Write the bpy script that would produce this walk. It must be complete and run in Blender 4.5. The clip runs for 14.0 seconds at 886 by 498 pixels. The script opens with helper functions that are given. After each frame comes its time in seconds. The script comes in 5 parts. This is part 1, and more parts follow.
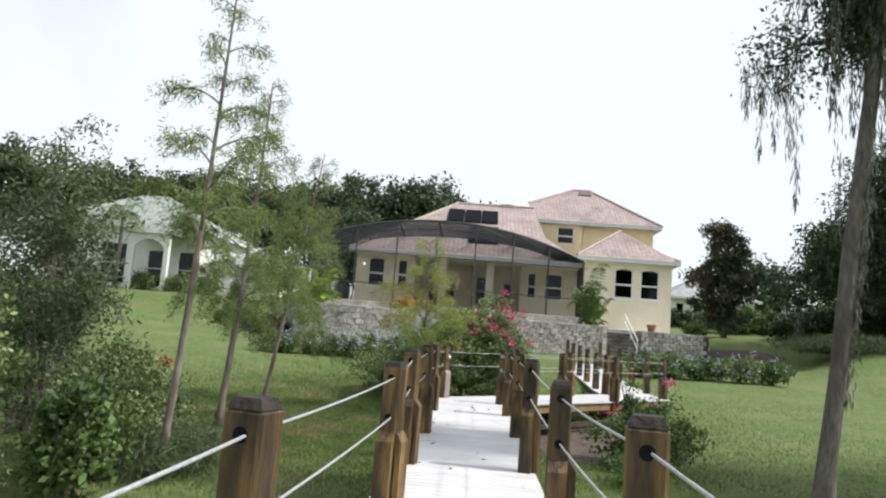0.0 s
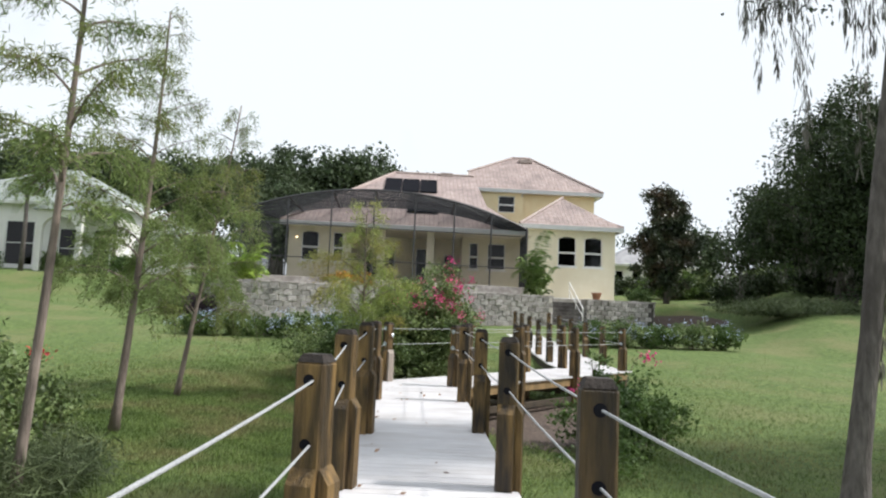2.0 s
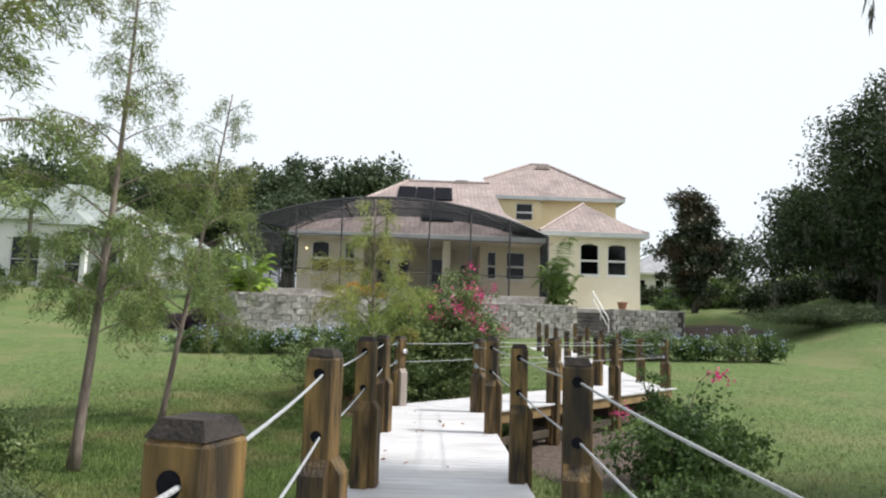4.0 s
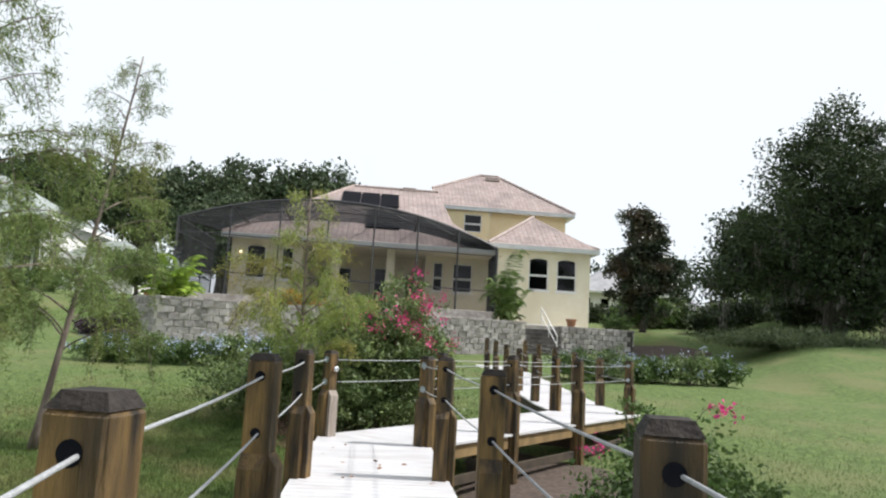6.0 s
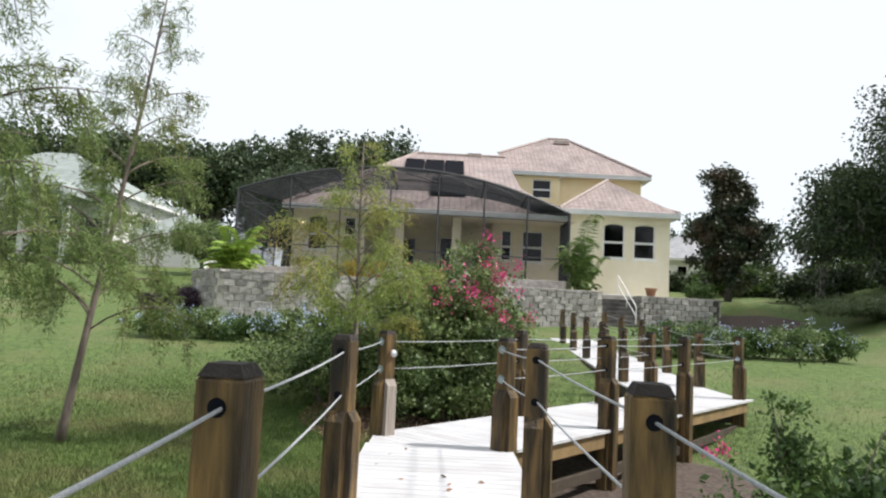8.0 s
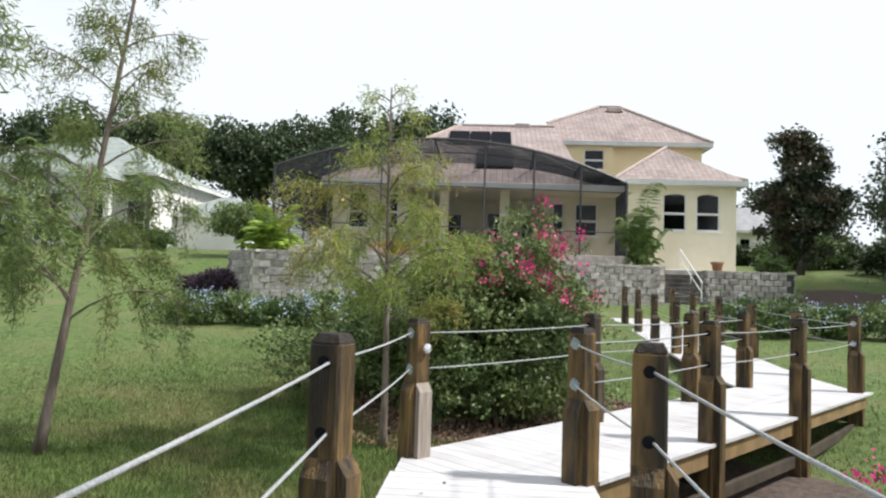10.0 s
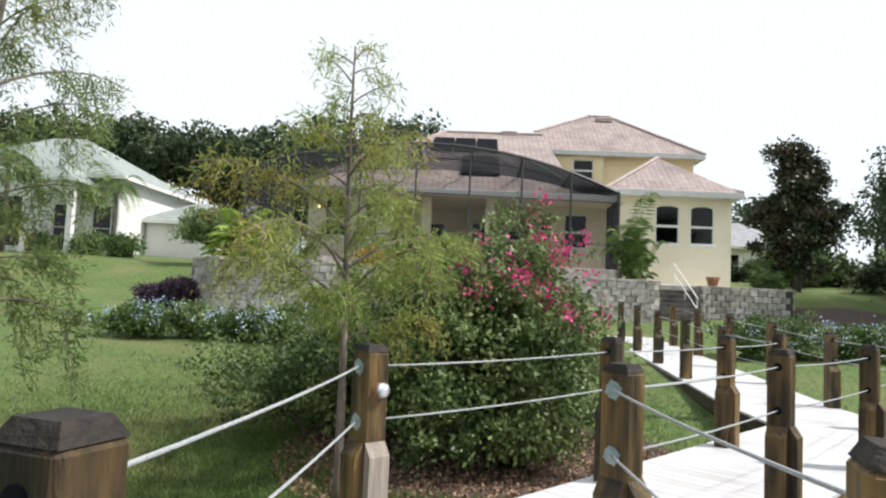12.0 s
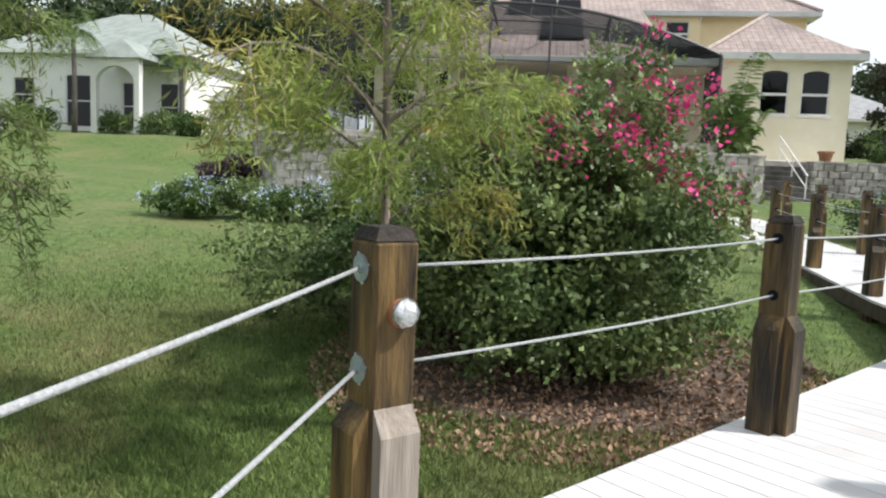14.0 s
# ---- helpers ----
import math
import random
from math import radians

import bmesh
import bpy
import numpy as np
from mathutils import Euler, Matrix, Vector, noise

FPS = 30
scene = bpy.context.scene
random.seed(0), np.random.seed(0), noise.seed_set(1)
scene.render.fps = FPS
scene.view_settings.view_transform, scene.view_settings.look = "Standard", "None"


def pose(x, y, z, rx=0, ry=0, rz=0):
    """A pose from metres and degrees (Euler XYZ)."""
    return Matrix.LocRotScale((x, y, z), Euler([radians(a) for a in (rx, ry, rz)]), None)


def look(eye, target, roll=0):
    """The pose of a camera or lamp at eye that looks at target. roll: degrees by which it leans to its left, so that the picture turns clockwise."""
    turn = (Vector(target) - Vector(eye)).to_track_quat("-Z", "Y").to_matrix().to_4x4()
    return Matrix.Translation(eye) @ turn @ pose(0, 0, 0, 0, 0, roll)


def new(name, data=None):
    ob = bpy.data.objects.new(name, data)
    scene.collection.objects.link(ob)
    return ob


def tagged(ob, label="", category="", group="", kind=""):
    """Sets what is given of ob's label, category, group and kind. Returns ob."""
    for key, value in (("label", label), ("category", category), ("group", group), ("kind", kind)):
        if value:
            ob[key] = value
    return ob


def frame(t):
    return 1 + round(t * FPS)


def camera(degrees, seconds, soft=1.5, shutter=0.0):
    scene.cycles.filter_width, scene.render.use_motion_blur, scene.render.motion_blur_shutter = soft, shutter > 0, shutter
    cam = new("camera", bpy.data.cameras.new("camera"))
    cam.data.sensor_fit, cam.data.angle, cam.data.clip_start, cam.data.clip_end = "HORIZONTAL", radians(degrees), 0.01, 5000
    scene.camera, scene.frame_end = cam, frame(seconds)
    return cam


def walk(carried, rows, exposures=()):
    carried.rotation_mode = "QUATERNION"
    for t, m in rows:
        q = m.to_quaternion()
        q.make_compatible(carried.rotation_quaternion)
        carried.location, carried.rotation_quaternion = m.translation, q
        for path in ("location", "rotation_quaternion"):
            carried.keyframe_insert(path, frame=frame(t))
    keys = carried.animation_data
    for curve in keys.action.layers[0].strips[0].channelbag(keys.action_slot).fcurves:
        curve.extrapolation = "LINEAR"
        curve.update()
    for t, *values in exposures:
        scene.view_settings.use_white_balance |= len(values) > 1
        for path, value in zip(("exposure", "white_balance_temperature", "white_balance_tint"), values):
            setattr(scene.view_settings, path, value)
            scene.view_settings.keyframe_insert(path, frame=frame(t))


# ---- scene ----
cam = camera(65.0, 14.0, soft=2.2)
PATH = [
    (0, (0.756, -0.737, 1.307), (0.64, 1.244, 1.551), 4.4),
    (0.5, (0.715, -0.266, 1.344), (0.795, 1.72, 1.577), 2.5),
    (1, (0.693, 0.335, 1.306), (0.685, 2.328, 1.48), 2.5),
    (1.5, (0.615, 0.778, 1.319), (0.81, 2.76, 1.504), 2.4),
    (2, (0.616, 1.243, 1.294), (0.684, 3.233, 1.476), 2.5),
    (2.5, (0.614, 1.698, 1.258), (0.702, 3.686, 1.453), 3.7),
    (3, (0.59, 2.176, 1.261), (0.684, 4.166, 1.434), 2.5),
    (5.5, (0.663, 4.518, 1.275), (0.611, 6.495, 1.576), 2.1),
    (6, (0.65, 5.0, 1.274), (0.83, 6.974, 1.537), 3.3),
    (6.5, (0.666, 5.493, 1.3), (0.93, 7.464, 1.516), 1.3),
    (7, (0.686, 5.885, 1.319), (0.736, 7.877, 1.501), 3.7),
    (7.5, (0.668, 6.341, 1.329), (0.841, 8.323, 1.526), 3.2),
    (8, (0.672, 6.795, 1.338), (0.669, 8.788, 1.508), 2.8),
    (10.5, (0.676, 9.169, 1.342), (0.537, 11.161, 1.445), 1.9),
    (11, (0.662, 9.655, 1.332), (0.695, 11.651, 1.459), 2.0),
    (11.5, (0.644, 10.106, 1.331), (0.571, 12.098, 1.499), 0.7),
    (12, (0.65, 10.499, 1.33), (0.557, 12.492, 1.475), 2.6),
    (12.5, (0.568, 10.949, 1.316), (0.534, 12.948, 1.371), 2.7),
    (13, (0.565, 11.323, 1.293), (0.285, 13.303, 1.23), 6.5),
    (13.5, (0.541, 11.816, 1.257), (0.351, 13.794, 1.03), 2.9),
    (14, (0.565, 12.322, 1.216), (0.274, 14.29, 1.012), 2.4),
]
walk(cam, [(t, look(eye, target, roll)) for t, eye, target, roll in PATH], exposures=[(0, 0.06, 6000, 11.5), (8, 0.07, 6000, 11.5), (14, 0.12, 6000, 10)])

# ---- world and sun ----
SUN_EL, SUN_AZ = 50.0, 92.0   # degrees; azimuth clockwise from +y
world = bpy.data.worlds.new("world")
scene.world = world
world.use_nodes = True
wn = world.node_tree
sky = wn.nodes.new("ShaderNodeTexSky")
sky.sky_type, sky.sun_disc = "NISHITA", False
sky.sun_elevation, sky.sun_rotation = radians(SUN_EL), radians(SUN_AZ)
sky.air_density, sky.dust_density, sky.ozone_density = 1.0, 4.0, 1.0
# thin bright cloud over the blue: mixes the sky towards a milky white by a soft noise
tc = wn.nodes.new("ShaderNodeTexCoord")
cn = wn.nodes.new("ShaderNodeTexNoise")
cn.inputs["Scale"].default_value, cn.inputs["Detail"].default_value = 1.3, 5.0
cr = wn.nodes.new("ShaderNodeValToRGB")
cr.color_ramp.elements[0].position, cr.color_ramp.elements[1].position = 0.30, 0.52
cr.color_ramp.elements[0].color = (0.42, 0.42, 0.42, 1)
mixs = wn.nodes.new("ShaderNodeMixRGB")
mixs.inputs[2].default_value = (15.5, 15.9, 15.6, 1)
wn.links.new(tc.outputs["Generated"], cn.inputs["Vector"])
wn.links.new(cn.outputs["Fac"], cr.inputs["Fac"])
wn.links.new(cr.outputs["Color"], mixs.inputs[0])
wn.links.new(sky.outputs[0], mixs.inputs[1])
wn.links.new(mixs.outputs[0], wn.nodes["Background"].inputs["Color"])
wn.nodes["Background"].inputs["Strength"].default_value = 0.062

sun = new("sun", bpy.data.lights.new("sun", "SUN"))
sun.data.energy, sun.data.angle, sun.data.color = 4.9, radians(3), (1.0, 0.93, 0.82)
az, el = radians(SUN_AZ), radians(SUN_EL)
sun.matrix_world = look((math.sin(az) * math.cos(el) * 50, math.cos(az) * math.cos(el) * 50, math.sin(el) * 50), (0, 0, 0))

# ---- materials ----
def mat(name, c1, c2, rough=0.8, scale=5.0, detail=4.0, bump=0.0, bscale=40.0, metal=0.0, island=0.0, obj=0.0,
        stretch=(1, 1, 1), c3=None, s3=0.6, translucent=0.0, spec=0.4):
    """Two-scale noise between two colours, with an optional stain colour, relief and random tint."""
    m = bpy.data.materials.new(name)
    m.use_nodes = True
    n, l = m.node_tree.nodes, m.node_tree.links
    p = n["Principled BSDF"]
    t = n.new("ShaderNodeTexCoord")
    mp = n.new("ShaderNodeMapping")
    mp.inputs["Scale"].default_value = stretch
    l.new(t.outputs["Object"], mp.inputs["Vector"])
    if obj:
        oi = n.new("ShaderNodeObjectInfo")
        sc = n.new("ShaderNodeMath")
        sc.operation = "MULTIPLY"
        sc.inputs[1].default_value = 37.0
        l.new(oi.outputs["Random"], sc.inputs[0])
        l.new(sc.outputs[0], mp.inputs["Location"])
    a = n.new("ShaderNodeTexNoise")
    a.inputs["Scale"].default_value, a.inputs["Detail"].default_value = scale, detail
    l.new(mp.outputs["Vector"], a.inputs["Vector"])
    r = n.new("ShaderNodeValToRGB")
    r.color_ramp.elements[0].position, r.color_ramp.elements[1].position = 0.32, 0.68
    r.color_ramp.elements[0].color, r.color_ramp.elements[1].color = (*c1, 1), (*c2, 1)
    l.new(a.outputs["Fac"], r.inputs["Fac"])
    out = r.outputs["Color"]
    if c3:
        b = n.new("ShaderNodeTexNoise")
        b.inputs["Scale"].default_value, b.inputs["Detail"].default_value = s3, 6.0
        l.new(mp.outputs["Vector"], b.inputs["Vector"])
        r2 = n.new("ShaderNodeValToRGB")
        r2.color_ramp.elements[0].position, r2.color_ramp.elements[1].position = 0.48, 0.66
        r2.color_ramp.elements[0].color, r2.color_ramp.elements[1].color = (0, 0, 0, 1), (1, 1, 1, 1)
        l.new(b.outputs["Fac"], r2.inputs["Fac"])
        mx = n.new("ShaderNodeMixRGB")
        mx.inputs[2].default_value = (*c3, 1)
        l.new(r2.outputs["Color"], mx.inputs[0])
        l.new(out, mx.inputs[1])
        out = mx.outputs["Color"]
    if island or obj:
        g = n.new("ShaderNodeNewGeometry") if island else n.new("ShaderNodeObjectInfo")
        hv = n.new("ShaderNodeHueSaturation")
        mr = n.new("ShaderNodeMapRange")
        k = island or obj
        mr.inputs["To Min"].default_value, mr.inputs["To Max"].default_value = 1 - k, 1 + k
        l.new(g.outputs["Random Per Island" if island else "Random"], mr.inputs["Value"])
        l.new(mr.outputs["Result"], hv.inputs["Value"])
        l.new(out, hv.inputs["Color"])
        out = hv.outputs["Color"]
    l.new(out, p.inputs["Base Color"])
    p.inputs["Roughness"].default_value, p.inputs["Metallic"].default_value = rough, metal
    p.inputs["Specular IOR Level"].default_value = spec
    if bump:
        bt = n.new("ShaderNodeTexNoise")
        bt.inputs["Scale"].default_value, bt.inputs["Detail"].default_value = bscale, 5.0
        l.new(mp.outputs["Vector"], bt.inputs["Vector"])
        bp = n.new("ShaderNodeBump")
        bp.inputs["Strength"].default_value, bp.inputs["Distance"].default_value = bump, 0.02
        l.new(bt.outputs["Fac"], bp.inputs["Height"])
        l.new(bp.outputs["Normal"], p.inputs["Normal"])
    if translucent:
        tr = n.new("ShaderNodeBsdfTranslucent")
        l.new(out, tr.inputs["Color"])
        ms = n.new("ShaderNodeMixShader")
        ms.inputs[0].default_value = translucent
        l.new(p.outputs[0], ms.inputs[1])
        l.new(tr.outputs[0], ms.inputs[2])
        l.new(ms.outputs[0], n["Material Output"].inputs["Surface"])
    return m


def tile_mat():
    """Barrel roof tiles in courses: relief and tint from waves along the object's own slope axes (uv)."""
    m = mat("roof_tile", (0.31, 0.245, 0.228), (0.43, 0.355, 0.335), 0.8, 3.0, c3=(0.27, 0.22, 0.21), s3=0.5)
    n, l = m.node_tree.nodes, m.node_tree.links
    p = n["Principled BSDF"]
    uv = n.new("ShaderNodeUVMap")
    br = n.new("ShaderNodeTexBrick")
    br.offset = 0.0
    br.inputs["Scale"].default_value = 1.0
    br.inputs["Brick Width"].default_value, br.inputs["Row Height"].default_value = 0.28, 0.36
    br.inputs["Mortar Size"].default_value, br.inputs["Mortar Smooth"].default_value = 0.035, 0.6
    br.inputs["Color1"].default_value, br.inputs["Color2"].default_value = (0.90, 0.90, 0.90, 1), (1.10, 1.08, 1.06, 1)
    br.inputs["Mortar"].default_value = (0.74, 0.72, 0.71, 1)
    l.new(uv.outputs[0], br.inputs["Vector"])
    mx = n.new("ShaderNodeMixRGB")
    mx.blend_type = "MULTIPLY"
    mx.inputs[0].default_value = 1.0
    src = p.inputs["Base Color"].links[0].from_socket
    l.new(src, mx.inputs[1])
    l.new(br.outputs["Color"], mx.inputs[2])
    l.new(mx.outputs[0], p.inputs["Base Color"])
    bp = n.new("ShaderNodeBump")
    bp.invert = True
    bp.inputs["Strength"].default_value, bp.inputs["Distance"].default_value = 0.45, 0.04
    l.new(br.outputs["Fac"], bp.inputs["Height"])
    l.new(bp.outputs["Normal"], p.inputs["Normal"])
    return m


def screen_mat(cover):
    m = bpy.data.materials.new("insect_screen")
    m.use_nodes = True
    n, l = m.node_tree.nodes, m.node_tree.links
    p = n["Principled BSDF"]
    p.inputs["Base Color"].default_value, p.inputs["Roughness"].default_value = (0.012, 0.013, 0.016, 1), 0.8
    tr = n.new("ShaderNodeBsdfTransparent")
    ms = n.new("ShaderNodeMixShader")
    ms.inputs[0].default_value = cover
    l.new(tr.outputs[0], ms.inputs[1])
    l.new(p.outputs[0], ms.inputs[2])
    l.new(ms.outputs[0], n["Material Output"].inputs["Surface"])
    return m


def glass_mat():
    m = bpy.data.materials.new("window_glass")
    m.use_nodes = True
    n, l = m.node_tree.nodes, m.node_tree.links
    n.remove(n["Principled BSDF"])
    tr = n.new("ShaderNodeBsdfTransparent")
    tr.inputs["Color"].default_value = (0.07, 0.08, 0.09, 1)
    gl = n.new("ShaderNodeBsdfGlossy")
    gl.inputs["Roughness"].default_value = 0.03
    fr = n.new("ShaderNodeFresnel")
    fr.inputs["IOR"].default_value = 1.45
    ms = n.new("ShaderNodeMixShader")
    l.new(fr.outputs[0], ms.inputs[0])
    l.new(tr.outputs[0], ms.inputs[1])
    l.new(gl.outputs[0], ms.inputs[2])
    l.new(ms.outputs[0], n["Material Output"].inputs["Surface"])
    return m


GRASS = mat("lawn", (0.056, 0.092, 0.021), (0.142, 0.200, 0.053), 0.9, 7.0, 9.0, bump=1.0, bscale=60, c3=(0.15, 0.165, 0.06), s3=0.45)
BLADE = mat("grass_blade", (0.085, 0.135, 0.034), (0.175, 0.24, 0.068), 0.7, 1.0, island=0.5, translucent=0.3, c3=(0.24, 0.225, 0.10), s3=0.6)
DECK = mat("deck_board", (0.56, 0.55, 0.56), (0.66, 0.65, 0.66), 0.5, 3.0, bump=0.06, bscale=60, obj=0.04, c3=(0.50, 0.48, 0.475), s3=1.5)
WOOD = mat("treated_wood", (0.013, 0.009, 0.005), (0.225, 0.138, 0.046), 0.6, 2.6, 10.0, bump=0.8, bscale=14, stretch=(6, 6, 0.9), c3=(0.020, 0.015, 0.010), s3=0.7, obj=0.30)
WOODTOP = mat("weathered_wood", (0.010, 0.008, 0.007), (0.042, 0.032, 0.026), 0.8, 9.0, 8.0, bump=0.7, bscale=40)
WOODGREY = mat("grey_wood", (0.20, 0.165, 0.135), (0.36, 0.31, 0.265), 0.75, 3.0, 8.0, bump=0.4, bscale=14, stretch=(9, 9, 0.8))
BEAM = mat("deck_frame_wood", (0.15, 0.10, 0.045), (0.30, 0.20, 0.09), 0.7, 3.0, 6.0, bump=0.3, bscale=20, obj=0.15)
# darker copy of the frame wood, with under-deck shade put into its colour
BEAM_SHADED = mat("shaded_frame_wood", (0.035, 0.028, 0.02), (0.08, 0.06, 0.04), 0.8, 4.0, 6.0, bump=0.3, bscale=20)
ROPE = mat("cable", (0.30, 0.31, 0.32), (0.48, 0.49, 0.50), 0.5, 120.0, bump=0.4, bscale=300)
ZINC = mat("zinc", (0.30, 0.36, 0.39), (0.46, 0.52, 0.55), 0.45, 30.0, metal=0.6, bump=0.1)
FOIL = mat("silver_cap", (0.55, 0.56, 0.58), (0.75, 0.76, 0.78), 0.25, 14.0, metal=0.9, bump=0.8, bscale=60)
RUST = mat("copper_base", (0.30, 0.12, 0.06), (0.45, 0.2, 0.1), 0.5, 20.0)
STUCCO = mat("yellow_stucco", (0.77, 0.71, 0.54), (0.82, 0.77, 0.61), 0.9, 2.0, bump=0.25, bscale=60, c3=(0.73, 0.67, 0.50), s3=0.4)
STUCCO2 = mat("deep_yellow_stucco", (0.82, 0.68, 0.40), (0.86, 0.74, 0.47), 0.9, 2.0, bump=0.25, bscale=60)
CREAM = mat("cream_stucco", (0.70, 0.64, 0.48), (0.78, 0.72, 0.56), 0.9, 2.0, bump=0.25, bscale=60)
WHITE = mat("white_paint", (0.74, 0.74, 0.72), (0.82, 0.82, 0.80), 0.6, 2.0, c3=(0.66, 0.66, 0.64))
GUTTER = mat("gutter_paint", (0.55, 0.56, 0.56), (0.66, 0.67, 0.67), 0.5, 2.0)
TILE = tile_mat()
TRIMTILE = mat("ridge_tile", (0.36, 0.285, 0.26), (0.48, 0.40, 0.365), 0.8, 4.0, bump=0.4, bscale=12)
SOLAR = mat("solar_mat", (0.006, 0.007, 0.010), (0.014, 0.014, 0.018), 0.9, 20.0, spec=0.05)
BRONZE = mat("bronze_aluminium", (0.022, 0.023, 0.027), (0.045, 0.046, 0.052), 0.5, 5.0)
SCREEN = screen_mat(0.34)
GLASS = glass_mat()
# the dimness of unlit rooms, put into a dark colour
DARK = mat("painted_dim_interior", (0.03, 0.03, 0.03), (0.06, 0.055, 0.05), 0.9, 2.0)
BLOCK = mat("wall_block", (0.27, 0.25, 0.235), (0.47, 0.44, 0.42), 0.95, 5.0, 8.0, bump=1.0, bscale=25, obj=0.18, c3=(0.24, 0.22, 0.205), s3=1.3)
MORTAR = mat("wall_core", (0.05, 0.046, 0.042), (0.09, 0.082, 0.075), 0.95, 5.0)
STEPSTONE = mat("step_stone", (0.10, 0.092, 0.085), (0.21, 0.195, 0.18), 0.95, 5.0, bump=0.5, bscale=20, c3=(0.08, 0.072, 0.065), s3=1.2)
PAVER = mat("paver", (0.42, 0.38, 0.34), (0.56, 0.52, 0.47), 0.9, 3.0, bump=0.3, obj=0.1)
MULCH = mat("mulch", (0.055, 0.042, 0.034), (0.135, 0.10, 0.08), 0.95, 14.0, 8.0, bump=1.0, bscale=40)
LITTER = mat("leaf_litter", (0.17, 0.10, 0.06), (0.38, 0.25, 0.17), 0.9, 20.0, island=0.4)
BARK = mat("bark", (0.16, 0.125, 0.105), (0.30, 0.245, 0.21), 0.95, 5.0, 8.0, bump=0.8, bscale=18, stretch=(3, 3, 0.7), c3=(0.10, 0.08, 0.07), s3=1.5)
OAKBARK = mat("oak_bark", (0.075, 0.066, 0.06), (0.17, 0.15, 0.14), 0.95, 6.0, 8.0, bump=1.0, bscale=14, stretch=(3, 3, 0.8), c3=(0.07, 0.06, 0.055), s3=1.2)
MOSS = mat("spanish_moss", (0.095, 0.09, 0.076), (0.21, 0.20, 0.175), 0.95, 3.0, island=0.35, translucent=0.2)
CYP = mat("cypress_leaf", (0.135, 0.195, 0.06), (0.235, 0.295, 0.10), 0.7, 0.8, island=0.35, translucent=0.4, c3=(0.20, 0.20, 0.055), s3=0.5)
CYPB = mat("cypress_leaf_golden", (0.20, 0.27, 0.065), (0.34, 0.39, 0.11), 0.7, 0.8, island=0.35, translucent=0.45, c3=(0.36, 0.29, 0.08), s3=0.7)
OAKLEAF = mat("oak_leaf", (0.022, 0.040, 0.014), (0.055, 0.080, 0.028), 0.6, 0.4, island=0.5, translucent=0.15)
FARLEAF = mat("far_oak_leaf", (0.036, 0.06, 0.026), (0.085, 0.115, 0.052), 0.7, 0.3, island=0.5, translucent=0.15)
MAGLEAF = mat("magnolia_leaf", (0.022, 0.040, 0.018), (0.06, 0.075, 0.038), 0.4, 0.6, island=0.5, translucent=0.1, c3=(0.075, 0.05, 0.028), s3=0.8)
BUSHLEAF = mat("bush_leaf", (0.058, 0.105, 0.03), (0.24, 0.30, 0.11), 0.5, 1.2, island=0.45, translucent=0.25)
SHRUBLEAF = mat("shrub_leaf", (0.045, 0.088, 0.022), (0.125, 0.19, 0.05), 0.6, 1.2, island=0.4, translucent=0.3)
WILLOWLEAF = mat("grey_green_leaf", (0.062, 0.088, 0.04), (0.135, 0.168, 0.078), 0.7, 0.8, island=0.4, translucent=0.3)
LIMELEAF = mat("lime_leaf", (0.16, 0.26, 0.03), (0.32, 0.44, 0.07), 0.5, 1.0, island=0.4, translucent=0.35)
PALMLEAF = mat("palm_leaf", (0.075, 0.13, 0.03), (0.19, 0.26, 0.07), 0.5, 0.8, island=0.35, translucent=0.25)
PURPLE = mat("purple_leaf", (0.035, 0.018, 0.035), (0.075, 0.04, 0.065), 0.6, 1.2, island=0.4)
PINK = mat("magenta_bract", (0.60, 0.025, 0.18), (0.85, 0.12, 0.36), 0.6, 1.5, island=0.3, translucent=0.3)
RED = mat("red_bract", (0.42, 0.02, 0.03), (0.62, 0.06, 0.09), 0.6, 2.0, island=0.3, translucent=0.25)
BLUE = mat("pale_blue_flower", (0.38, 0.46, 0.70), (0.58, 0.64, 0.80), 0.7, 2.0, island=0.2, translucent=0.2)
YELLOWLEAF = mat("croton_leaf", (0.40, 0.30, 0.03), (0.50, 0.17, 0.05), 0.5, 2.0, island=0.4, translucent=0.2)
TERRA = mat("terracotta", (0.33, 0.15, 0.08), (0.45, 0.23, 0.13), 0.85, 6.0)
NEIGHWALL = mat("white_stucco", (0.72, 0.71, 0.69), (0.80, 0.79, 0.77), 0.9, 1.0, bump=0.1)
NEIGHROOF = mat("grey_green_roof", (0.24, 0.27, 0.25), (0.33, 0.36, 0.34), 0.8, 2.0, bump=0.3)
GREYROOF = mat("grey_shingle_roof", (0.26, 0.26, 0.27), (0.36, 0.36, 0.37), 0.9, 2.0, bump=0.3)
LAMPGLOW = bpy.data.materials.new("lamp_glow")
LAMPGLOW.use_nodes = True
LAMPGLOW.node_tree.nodes["Principled BSDF"].inputs["Emission Color"].default_value = (1, 0.75, 0.4, 1)
LAMPGLOW.node_tree.nodes["Principled BSDF"].inputs["Emission Strength"].default_value = 4.0


# ---- mesh tools ----
rng = np.random.default_rng(7)


